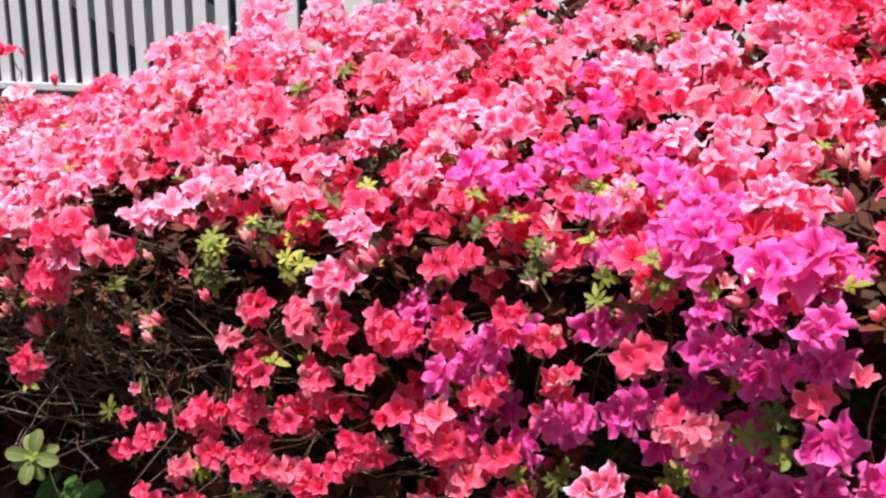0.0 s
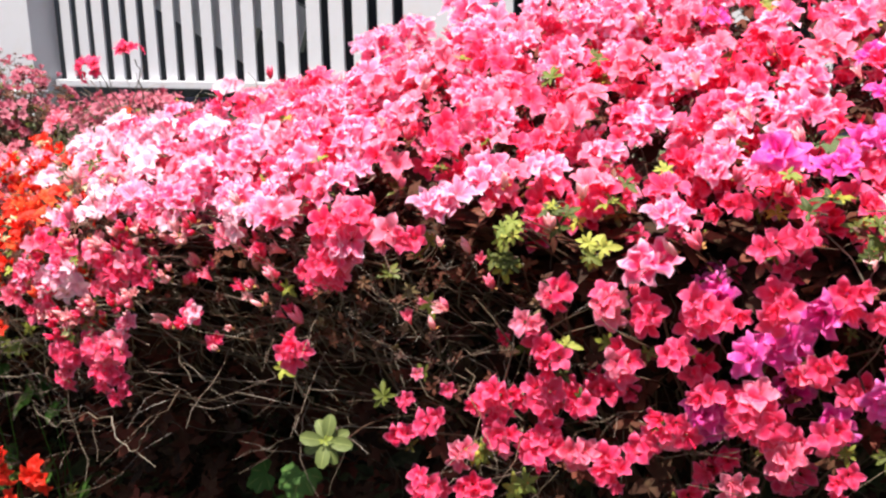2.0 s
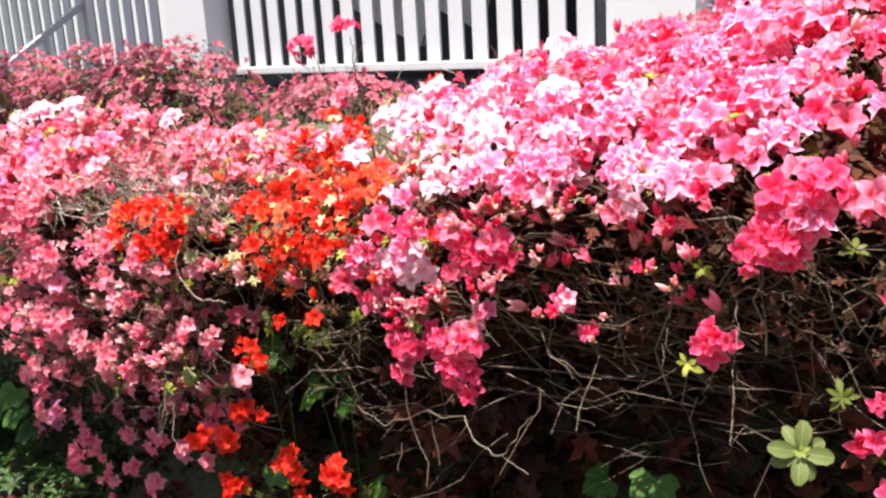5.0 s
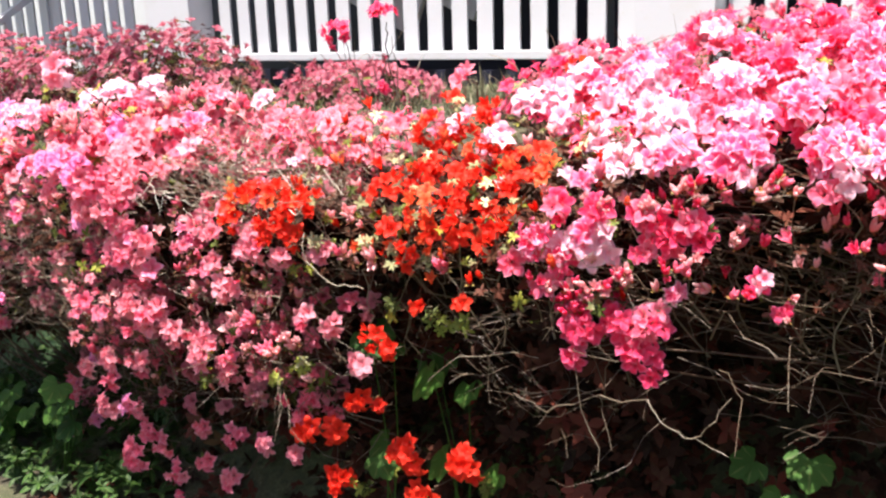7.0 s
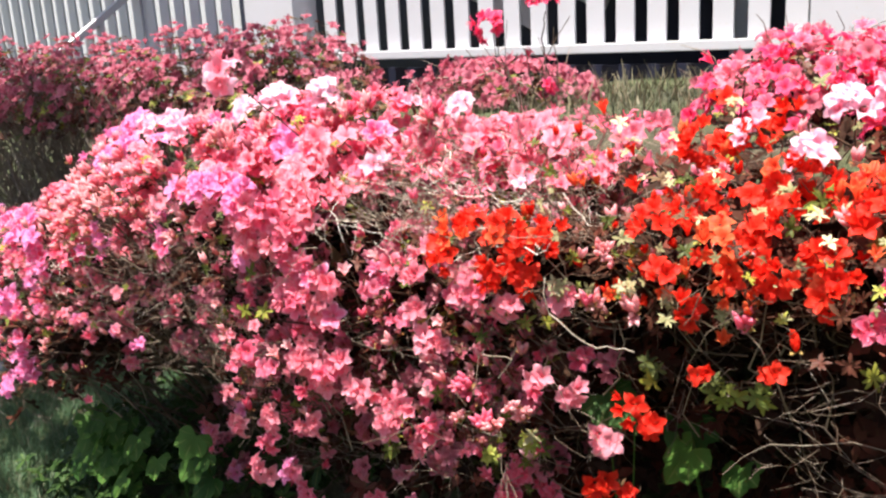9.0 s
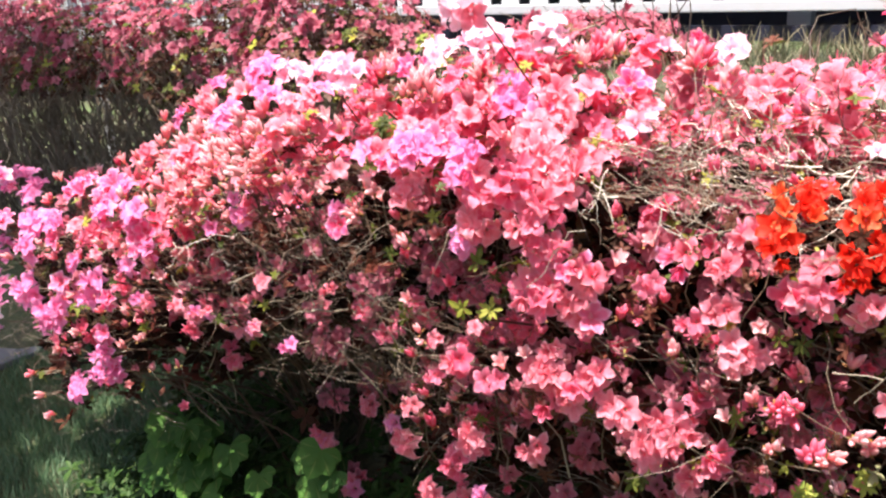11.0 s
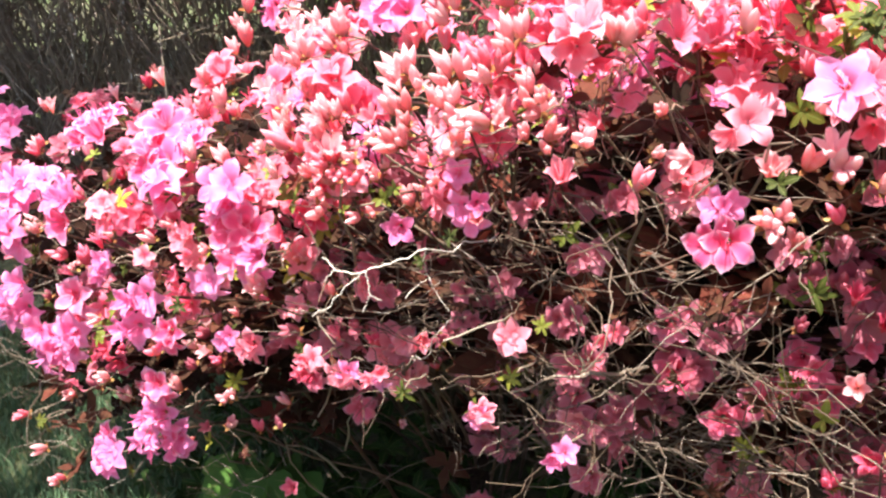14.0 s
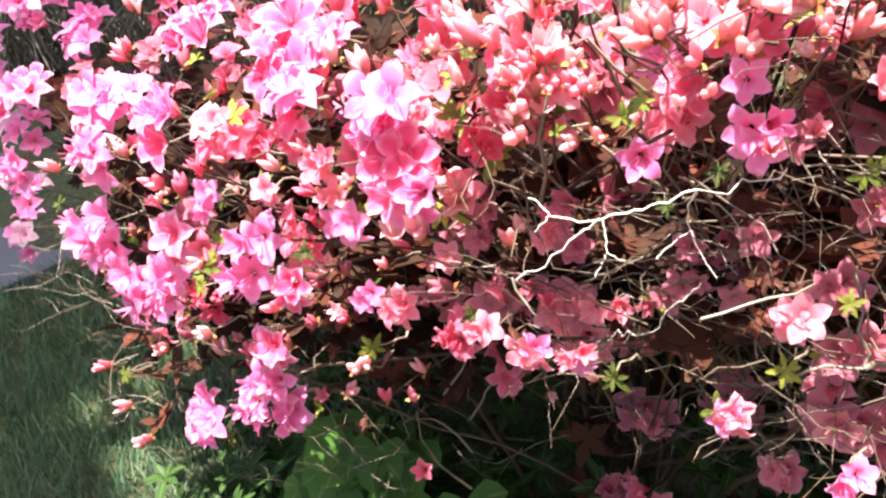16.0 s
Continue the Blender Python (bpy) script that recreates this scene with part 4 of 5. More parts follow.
MID_EDGED = [
    (-2.45, 1.07, 0.016),
]
PINK_BUDS = [
    (-1.35, 0.98, 0.019), (-1.49, 0.87, 0.009), (-1.00, 1.12, 0.015), (-1.32, 1.03, 0.018), (-1.39, 1.00, 0.016), (-1.63, 0.96, 0.026), (-1.57, 1.01, 0.023), (-1.82, 0.89, 0.036), (-1.74, 0.93, 0.019),
    (-1.77, 0.91, 0.020), (-1.74, 0.94, 0.022), (-1.66, 0.95, 0.026), (-1.73, 0.92, 0.017), (-1.79, 0.90, 0.030), (-1.89, 0.90, 0.029), (-1.83, 0.86, 0.023), (-1.66, 1.05, 0.019), (-1.63, 1.09, 0.021),
    (-1.59, 1.09, 0.024), (-1.54, 1.08, 0.024), (-1.65, 1.08, 0.018), (-1.62, 1.06, 0.017), (-1.57, 0.91, 0.015), (-1.55, 0.91, 0.014), (-1.52, 1.10, 0.022), (-1.77, 1.05, 0.022), (-1.70, 1.05, 0.020),
]
PINK_LEAVES = [
    (-0.49, 1.21, 0.023), (-0.51, 1.19, 0.020), (-0.43, 1.19, 0.018), (-0.84, 1.17, 0.028), (-0.91, 1.13, 0.026), (-0.78, 1.19, 0.023), (-0.78, 1.12, 0.032), (-0.91, 1.09, 0.021), (-0.27, 1.16, 0.022),
    (-0.43, 1.15, 0.024), (-0.35, 1.13, 0.018), (-0.14, 1.01, 0.032), (-0.17, 0.99, 0.016), (-0.25, 0.92, 0.024), (-0.39, 0.89, 0.024), (-0.45, 0.89, 0.020), (-0.95, 0.79, 0.030), (-0.89, 0.74, 0.028),
    (-0.76, 0.99, 0.019), (-0.83, 0.97, 0.024), (-0.13, 1.12, 0.012), (-0.22, 1.16, 0.012), (-0.37, 1.20, 0.014), (-0.12, 0.98, 0.018), (-0.77, 1.21, 0.018), (-0.92, 1.10, 0.028), (-1.03, 1.12, 0.014),
    (-1.03, 1.02, 0.018), (-1.11, 0.86, 0.015), (-1.33, 0.86, 0.019), (-1.31, 1.01, 0.013), (-1.93, 0.86, 0.020),
]
PINK_DEEP = [
    (-1.28, 1.47, 0.060), (-1.12, 1.48, 0.049), (-0.96, 1.46, 0.054), (-1.17, 1.40, 0.050), (-0.99, 1.37, 0.054), (-0.86, 1.37, 0.052), (-1.03, 1.32, 0.049), (-0.90, 1.31, 0.040), (-1.05, 1.29, 0.049),
    (-0.91, 1.28, 0.037), (-0.78, 1.28, 0.037), (-0.46, 1.38, 0.053), (-0.38, 1.35, 0.050), (-0.58, 1.30, 0.042), (-0.48, 1.46, 0.048), (-0.28, 1.45, 0.042), (-0.57, 1.44, 0.048), (-0.70, 1.11, 0.031),
    (-0.65, 1.31, 0.039), (-0.31, 1.35, 0.044), (-0.18, 1.38, 0.034), (-0.33, 1.30, 0.028), (-0.70, 1.31, 0.036), (-0.59, 1.34, 0.036), (-1.10, 1.27, 0.043), (-1.30, 1.25, 0.045), (-1.18, 1.23, 0.042),
    (-1.23, 1.28, 0.035), (-1.13, 1.37, 0.044), (-1.04, 1.28, 0.032), (-1.54, 1.34, 0.032), (-1.20, 1.44, 0.036), (-1.09, 1.24, 0.034),
]
PINK_DEEP += [
    (-1.27, 1.17, 0.028), (-0.98, 1.25, 0.031), (-1.21, 1.20, 0.032),
]
PINK_INNER = [
    (-0.55, 1.10, 0.033), (-0.51, 1.14, 0.030), (-0.64, 1.07, 0.025), (-0.84, 0.86, 0.033), (-0.44, 1.15, 0.032), (-0.70, 1.13, 0.023), (-0.88, 0.86, 0.033), (-0.67, 0.92, 0.031), (-0.45, 0.92, 0.029),
    (-0.91, 1.11, 0.029), (-1.90, 0.83, 0.029), (-1.80, 0.84, 0.024),
]
PINK_ROSE = [
    (-0.58, 1.22, 0.020), (-0.55, 1.15, 0.024), (-0.51, 1.16, 0.021), (-0.83, 1.06, 0.028), (-0.87, 1.01, 0.022), (-0.75, 1.05, 0.032), (-0.63, 1.05, 0.033), (-0.70, 1.04, 0.030), (-0.59, 1.05, 0.024),
    (-0.53, 1.07, 0.030), (-0.45, 1.10, 0.027), (-0.66, 0.99, 0.022), (-0.73, 0.97, 0.031), (-0.83, 0.96, 0.032), (-0.41, 1.07, 0.024), (-0.38, 1.03, 0.029), (-0.47, 1.00, 0.028), (-0.29, 1.07, 0.026),
    (-0.50, 0.98, 0.021), (-0.23, 1.00, 0.039), (-0.55, 0.92, 0.046), (-0.66, 0.88, 0.037), (-0.84, 0.82, 0.042), (-0.90, 0.89, 0.040), (-0.84, 0.90, 0.033), (-0.74, 0.80, 0.032), (-0.46, 0.91, 0.027),
    (-0.51, 0.86, 0.024), (-0.57, 0.81, 0.026), (-0.44, 0.85, 0.025), (-0.90, 0.83, 0.039), (-0.79, 0.89, 0.023), (-0.10, 1.05, 0.021),
]
PINK_ROSE += [
    (-0.26, 0.89, 0.021), (-0.70, 0.84, 0.023), (-0.79, 0.82, 0.028), (-0.62, 0.93, 0.024), (-0.37, 1.46, 0.041), (-0.21, 1.45, 0.038), (-0.70, 1.21, 0.024), (-0.96, 0.73, 0.023), (-1.19, 1.07, 0.048),
    (-1.14, 1.15, 0.038), (-1.19, 1.12, 0.034), (-1.05, 1.12, 0.024), (-1.09, 1.13, 0.027), (-0.94, 1.21, 0.026), (-1.23, 1.05, 0.029), (-1.16, 1.08, 0.030), (-1.28, 0.91, 0.038), (-1.54, 0.92, 0.024),
    (-1.65, 0.91, 0.013), (-1.29, 1.14, 0.027), (-1.07, 0.80, 0.023), (-1.02, 0.83, 0.024), (-1.06, 0.86, 0.015), (-0.97, 0.79, 0.029), (-1.03, 0.72, 0.036), (-0.94, 0.88, 0.025), (-0.99, 0.89, 0.012),
    (-1.04, 0.91, 0.011), (-0.94, 0.73, 0.028), (-1.36, 1.07, 0.019), (-1.89, 0.98, 0.036), (-1.85, 1.04, 0.032), (-1.78, 1.04, 0.030),
]
PINK_ROSE += [
    (-1.71, 1.04, 0.023), (-1.69, 1.02, 0.029), (-1.70, 0.97, 0.021), (-1.87, 0.90, 0.022), (-1.81, 0.83, 0.041), (-1.74, 0.85, 0.038), (-1.69, 0.85, 0.042), (-1.71, 0.80, 0.036), (-1.82, 0.78, 0.026),
    (-1.68, 0.76, 0.019), (-1.84, 0.95, 0.027), (-1.66, 1.00, 0.029), (-1.63, 1.03, 0.026), (-1.61, 1.00, 0.023), (-1.71, 0.97, 0.021), (-1.50, 0.88, 0.018),
]
PINK_SUNLIT = [
    (-1.79, 1.23, 0.055), (-1.65, 1.24, 0.052), (-1.58, 1.13, 0.052), (-1.68, 1.13, 0.046), (-1.44, 1.15, 0.044), (-1.41, 1.12, 0.038), (-1.72, 1.17, 0.044), (-1.59, 1.18, 0.040), (-1.52, 1.24, 0.042),
    (-1.72, 1.32, 0.027), (-1.84, 1.20, 0.042), (-1.94, 1.24, 0.041), (-1.81, 1.23, 0.052), (-1.76, 1.19, 0.043), (-1.78, 1.12, 0.041), (-1.70, 1.12, 0.042), (-1.79, 1.09, 0.030), (-1.92, 1.17, 0.039),
    (-1.84, 1.08, 0.027), (-1.79, 0.98, 0.044), (-1.87, 1.22, 0.037), (-1.83, 1.15, 0.032), (-1.84, 0.98, 0.032), (-1.77, 0.99, 0.032), (-1.65, 0.91, 0.016), (-1.53, 0.93, 0.018),
]
PINK_YOUNG = [
    (-0.39, 1.25, 0.017), (-0.55, 1.23, 0.016), (-0.72, 1.23, 0.014), (-0.70, 1.47, 0.022), (-0.35, 1.25, 0.010), (-0.28, 1.19, 0.010), (-0.22, 1.46, 0.011), (-0.15, 1.31, 0.014), (-0.89, 1.16, 0.015),
    (-0.85, 1.18, 0.016), (-0.21, 1.16, 0.008), (-1.21, 1.15, 0.010), (-0.90, 1.15, 0.019), (-1.51, 1.20, 0.014), (-1.57, 1.13, 0.012), (-1.52, 1.27, 0.017),
]
PINK_EDGED = [
    (-0.82, 1.44, 0.047), (-0.88, 1.48, 0.043), (-0.78, 1.36, 0.048), (-0.75, 1.39, 0.039), (-0.82, 1.24, 0.039), (-0.66, 1.27, 0.030), (-0.81, 1.21, 0.027), (-0.90, 1.22, 0.028), (-0.65, 1.24, 0.032),
    (-0.36, 1.41, 0.050), (-0.23, 1.40, 0.034), (-0.19, 1.34, 0.049), (-0.25, 1.31, 0.039), (-0.58, 1.39, 0.042), (-0.24, 1.28, 0.034), (-0.17, 1.29, 0.037), (-0.18, 1.25, 0.031), (-0.68, 1.18, 0.024),
    (-0.33, 0.90, 0.033), (-1.01, 1.44, 0.038), (-1.36, 1.50, 0.045), (-0.79, 1.48, 0.037), (-1.11, 1.42, 0.039), (-0.67, 1.44, 0.035), (-0.13, 1.25, 0.027), (-1.36, 1.20, 0.045), (-1.52, 1.21, 0.041),
    (-1.44, 1.08, 0.031), (-1.43, 1.25, 0.037), (-1.24, 1.18, 0.032), (-1.44, 1.29, 0.051), (-1.39, 1.33, 0.054), (-1.30, 1.35, 0.053),
]
PINK_EDGED += [
    (-1.48, 1.41, 0.054), (-1.40, 1.43, 0.050), (-1.26, 1.37, 0.049), (-1.20, 1.30, 0.049), (-1.12, 1.32, 0.045), (-1.23, 1.42, 0.044), (-1.06, 1.33, 0.037), (-0.99, 1.22, 0.031), (-1.01, 1.18, 0.034),
    (-0.97, 1.20, 0.027), (-1.02, 1.17, 0.031), (-1.15, 1.11, 0.034), (-1.18, 1.16, 0.030), (-1.11, 1.40, 0.040), (-1.94, 0.93, 0.025), (-1.89, 0.98, 0.032),
]
PURPLE_FRONT = [
    (-0.50, 1.38, 0.027), (-0.46, 1.33, 0.033), (-0.43, 1.29, 0.041), (-0.47, 1.27, 0.028), (-0.35, 1.29, 0.027), (-0.57, 1.25, 0.029), (-0.50, 1.24, 0.026), (-0.31, 1.26, 0.028), (-0.38, 1.23, 0.020),
    (-0.26, 1.24, 0.031), (-0.23, 1.21, 0.036), (-0.27, 1.21, 0.023), (-0.22, 1.24, 0.021), (-0.15, 1.19, 0.034), (-0.11, 1.21, 0.034), (-0.10, 1.13, 0.024), (-0.08, 1.01, 0.025), (-0.22, 1.13, 0.019),
    (-0.78, 1.44, 0.023), (-0.21, 1.09, 0.024), (-0.19, 1.09, 0.019),
]
PURPLE_INNER = [
    (-0.57, 0.98, 0.035), (-0.48, 1.05, 0.035), (-0.53, 1.01, 0.030), (-0.36, 1.08, 0.031), (-0.21, 0.93, 0.044), (-0.16, 1.06, 0.037), (-0.10, 1.07, 0.025), (-0.40, 0.95, 0.036), (-0.32, 0.98, 0.030),
    (-0.11, 0.92, 0.042), (-0.29, 1.16, 0.029), (-0.35, 1.17, 0.024), (-0.17, 0.90, 0.029), (-0.17, 1.12, 0.022),
]
RED_CREAM = [
    (-2.40, 0.92, 0.024), (-2.23, 0.92, 0.019), (-2.11, 1.05, 0.023), (-2.23, 1.19, 0.020), (-2.14, 0.91, 0.023), (-2.03, 1.06, 0.017), (-2.30, 0.93, 0.021), (-2.09, 1.08, 0.017),
]
RED_LEAVES = [
    (-2.17, 0.76, 0.038), (-2.28, 0.77, 0.034), (-2.11, 0.36, 0.033), (-2.36, 0.34, 0.026), (-2.43, 0.29, 0.030), (-2.10, 0.77, 0.027),
]
RED_FRONT = [
    (-2.20, 1.07, 0.037), (-2.28, 1.03, 0.039), (-2.16, 1.01, 0.045), (-2.11, 1.10, 0.030), (-2.13, 1.17, 0.032), (-1.95, 1.07, 0.034), (-1.90, 1.09, 0.031), (-2.07, 0.98, 0.039), (-1.99, 0.96, 0.032),
    (-2.20, 0.90, 0.027), (-2.24, 0.95, 0.033), (-2.14, 0.95, 0.032), (-2.32, 0.91, 0.023), (-2.10, 1.03, 0.029), (-1.97, 1.10, 0.031), (-2.27, 1.14, 0.032), (-2.00, 1.02, 0.027), (-2.26, 1.19, 0.023),
    (-1.84, 1.23, 0.018), (-2.23, 1.04, 0.031), (-1.97, 0.99, 0.025), (-1.94, 1.12, 0.023), (-2.08, 1.06, 0.029), (-2.41, 1.00, 0.034), (-2.30, 0.72, 0.032), (-2.26, 0.70, 0.026), (-2.18, 0.80, 0.021),
    (-2.07, 0.83, 0.018), (-1.98, 1.26, 0.024), (-2.58, 1.00, 0.042), (-2.49, 1.01, 0.043), (-2.44, 0.99, 0.043), (-2.49, 0.95, 0.041),
]
RED_FRONT += [
    (-2.59, 0.96, 0.030), (-2.56, 1.02, 0.032), (-2.45, 0.93, 0.026),
]
RED_YOUNG = [
    (-2.46, 0.63, 0.021), (-2.11, 1.22, 0.017), (-2.46, 0.65, 0.020),
]
RED_LOW = [
    (-2.27, 0.43, 0.043), (-2.12, 0.45, 0.040), (-2.43, 0.35, 0.031), (-2.49, 0.47, 0.026), (-2.43, 0.47, 0.029), (-2.36, 0.56, 0.025), (-2.24, 0.34, 0.034), (-2.32, 0.55, 0.015),
]


def pink_top(x):
    return float(np.interp(x, (-2.1, -1.75, -1.5, -1.3, -1.1, -0.9, -0.6, 0.9), (1.2, 1.30, 1.36, 1.44, 1.50, 1.58, 1.72, 1.72)))


pink = Bush("large coral-pink azalea in full bloom with bare lower twigs", (-0.75, 1.62, ground_height(-0.75, 1.62)), 21, 290)
pink.frilled = (EDGED,)
for spot in PINK_ROSE:
    pink.clump(spot, [PINK, PINK, BLUSH], full=1.35)
for spot in PINK_EDGED:
    pink.clump(spot, [EDGED, EDGED, BLUSH], 0.027)
for spot in PINK_DEEP:
    pink.clump(spot, [PINK, PINK, BLUSH, EDGED], 0.027)
for spot in PINK_SUNLIT:
    pink.clump(spot, [SUNLIT_PINK, SUNLIT_PINK, EDGED], 0.026)
for spot in PINK_INNER:
    pink.clump(spot, [PINK], 0.026, back=0.13)
for spot in PINK_BUDS:
    pink.clump(spot, [BUD, BLUSH, PINK], 0.022, "bud_tip")
for spot in PINK_LEAVES:
    pink.clump(spot, [LEAF, LEAF, LEAF, YOUNG], 0.026, "leaf_rosette", 0.02)
for spot in PINK_YOUNG:
    pink.clump(spot, [YOUNG], 0.020, "leaf_rosette")
pink.fill([PINK, PINK, PINK, PINK, PINK, EDGED], 850, -1.5, 0.8, 1.16, 1.72, 0.06, 0.18, top=pink_top)
pink.fill([PINK], 25, -0.95, 0.6, 0.72, 1.2, 0.08, 0.2)
pink.fill([EDGED, BLUSH, PINK], 220, -2.0, -1.35, 1.12, 1.36, 0.03, 0.14, top=pink_top)
pink.fill([LEAF, BRONZE, BRONZE, BRONZE, YOUNG], 130, -1.9, 0.8, 1.05, 1.7, 0.02, 0.1, "leaf_rosette", 0.026, pink_top)
pink.fill([BUD, BLUSH, PINK], 50, -1.9, -1.3, 0.90, 1.08, 0.02, 0.12, "bud_tip", 0.024)
pink.fill([BUD, BLUSH], 160, -1.9, 0.5, 1.02, 1.5, 0.0, 0.05, "bud_tip", 0.022, pink_top)
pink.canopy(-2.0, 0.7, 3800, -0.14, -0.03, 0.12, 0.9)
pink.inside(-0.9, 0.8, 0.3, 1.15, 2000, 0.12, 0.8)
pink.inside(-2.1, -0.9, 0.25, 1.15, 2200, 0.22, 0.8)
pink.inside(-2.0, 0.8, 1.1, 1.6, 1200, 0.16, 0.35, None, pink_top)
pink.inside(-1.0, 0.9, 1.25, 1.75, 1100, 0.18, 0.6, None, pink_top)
pink.brush(-2.1, -0.8, 0.6, 1.08, 190, 0.06, 0.4, thick=0.0010, pale=(0.0, 0.4))
pink.fill([BRONZE, BRONZE, SHADE_LEAF], 150, -1.85, -0.9, 0.88, 1.1, 0.03, 0.16, "leaf_rosette", 0.018)
pink.brush(-1.9, -0.9, 0.9, 1.1, 240, 0.03, 0.22, (0.03, 0.11), 0.0008, (0.0, 0.55))
pink.brush(-0.8, 0.4, 0.6, 1.4, 120, 0.05, 0.4, thick=0.0010)
whorl = Shape()
for i in range(8):
    a = i * 0.785 + 0.2 * (i % 2)
    leaf_sheet(whorl, Vector((math.cos(a), math.sin(a), 0.15 + 0.35 * (i % 2))).normalized(), 0.85 + 0.2 * (i % 2), 0.24, 0, 0.3, 0.4, (0.95, 0.4))
single("leaf_rosette", whorl.arrays(), [SAGE], pink.top, pink.back @ aim((-1.12, 0.93, 0.825), (0.5, -0.7, 0.45), 0.043, 0.4))
single("leaf_rosette", ROSETTES[2], [YOUNG], pink.top, pink.back @ aim((-1.117, 0.922, 0.83), (0.5, -0.7, 0.45), 0.014, 0.4))
pink.limb(Vector((-1.12, 0.95, 0.81)))
stick = {"a": (-1.818, 0.95, 0.756), "b": (-1.763, 0.93, 0.578), "c": (-1.683, 0.95, 0.726), "d": (-1.646, 0.93, 0.698), "e": (-1.592, 0.93, 0.688), "f": (-1.538, 0.93, 0.669), "g": (-1.559, 0.93, 0.725),
         "h": (-1.542, 0.95, 0.76), "i": (-1.945, 0.95, 0.679), "j": (-1.876, 0.95, 0.657), "k": (-1.775, 0.96, 0.71), "l": (-1.747, 0.95, 0.616)}
for ends, k in (("ab", 0.0016), ("cd", 0.0022), ("de", 0.0019), ("ef", 0.0013), ("eg", 0.0013), ("gh", 0.0010), ("ij", 0.0016), ("jk", 0.0016), ("kc", 0.0018), ("kl", 0.0012)):
    pink.twig(stick[ends[0]], stick[ends[1]], k * 0.7, k * 0.5, 0.12, 6, 0.62)
pink.brush(-1.95, -0.95, 0.75, 1.08, 50, 0.02, 0.15, (0.12, 0.34), 0.0008, (0.1, 0.7))
pink.done()

purple = Bush("magenta-purple azalea growing through the pink one", (-0.15, 1.6, ground_height(-0.15, 1.6)), 22, 220)
purple.frilled = (MAGENTA,)
for spot in PURPLE_FRONT:
    purple.clump(spot, [MAGENTA], 0.031)
for spot in PURPLE_INNER:
    purple.clump(spot, [MAGENTA], 0.031, back=0.06)
purple.fill([MAGENTA], 30, -0.7, 0.6, 0.75, 1.25, 0.06, 0.16, size=0.03)
purple.done()

red = Bush("scarlet azalea with loose open twigs and few leaves", (-2.15, 1.55, ground_height(-2.15, 1.55)), 23, 260)
for spot in RED_FRONT:
    red.clump(spot, [RED, RED, RED, CORAL], 0.022, shapes=FLOWERS + [FLOWERS[5], BUDS[4], BUDS[5]])
for spot in RED_LOW:
    red.clump((spot[0], spot[1], 1.15 * spot[2]), [RED], 0.027, back=-0.03, full=1.5)
for spot in RED_LEAVES:
    red.clump(spot, [LEAF, LEAF, YOUNG], 0.026, "leaf_rosette", 0.05)
for spot in RED_CREAM:
    red.clump(spot, [CREAM], 0.018, "leaf_rosette", -0.01, shapes=ROSETTES[1:2])
for spot in RED_YOUNG:
    red.clump(spot, [YOUNG, CREAM], 0.022, "leaf_rosette")
red.fill([RED], 20, -2.3, -1.8, 0.95, 1.2, 0.03, 0.14, size=0.024)
red.fill([BUD, RED, CORAL], 110, -2.5, -1.75, 0.86, 1.15, 0.0, 0.1, "bud_tip", 0.022)
red.fill([LEAF, BRONZE, BRONZE, CREAM], 130, -2.5, -1.75, 0.86, 1.18, -0.02, 0.08, "leaf_rosette", 0.020)
red.fill([CREAM, CREAM, YOUNG], 60, -2.5, -1.75, 0.86, 1.18, -0.03, 0.03, "leaf_rosette", 0.013)
red.canopy(-2.6, -1.95, 900, -0.16, -0.04, 0.1, 0.8)
for a, c, k in (((-2.41, 0.90, 0.943), (-2.39, 0.88, 0.891), 0.0018), ((-2.39, 0.88, 0.891), (-2.315, 0.87, 0.858), 0.0022), ((-2.315, 0.87, 0.858), (-2.249, 0.89, 0.852), 0.0020), ((-2.51, 0.86, 0.806), (-2.45, 0.86, 0.81), 0.0018),
                ((-2.48, 0.86, 0.771), (-2.45, 0.86, 0.81), 0.0013), ((-2.45, 0.86, 0.81), (-2.434, 0.85, 0.839), 0.0012)):
    red.twig(a, c, k * 0.7, k * 0.55, 0.12, 6, 0.86)
red.inside(-2.6, -1.75, 0.12, 1.02, 2000, 0.12, 0.8)
red.brush(-2.65, -1.75, 0.6, 1.1, 140, 0.02, 0.3, thick=0.0010)
red.done()

mid = Bush("pink azalea with sunlit top flowers and orange-pink buds", (-2.9, 1.5, ground_height(-2.9, 1.5)), 24, 290)
for spot in MID_ROSE:
    mid.clump(spot, [LILAC, SOFT, BLUSH] if spot[0] < -2.95 else [SOFT, BLUSH, SOFT, ROSE], 0.025, full=1.3)
for spot in MID_LOW:
    mid.clump(spot, [BLUSH, ROSE], 0.024, back=0.1, full=1.3)
for spot in MID_LILAC + MID_EDGED:
    mid.clump(spot, [LILAC, SOFT, EDGED] if spot[0] < -2.95 else [SOFT, SOFT, EDGED], 0.026, full=1.4)
for spot in MID_SUNLIT:
    mid.clump(spot, [SUNLIT_PINK], 0.026, full=1.3)
for spot in MID_DULL:
    mid.clump(spot, [ROSE, SHADED_PINK], 0.025, back=0.05)
# Set-back trusses, mostly in petals coloured as if in shade.
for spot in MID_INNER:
    mid.clump(spot, [SHADED_PINK, SHADED_PINK, BLUSH], 0.024, back=0.13)
for spot in MID_BUDS:
    mid.clump(spot, [BUD, BUD, BLUSH], 0.026, "bud_tip", full=1.6)
for spot in MID_LEAVES:
    mid.clump(spot, [LEAF], 0.024, "leaf_rosette")
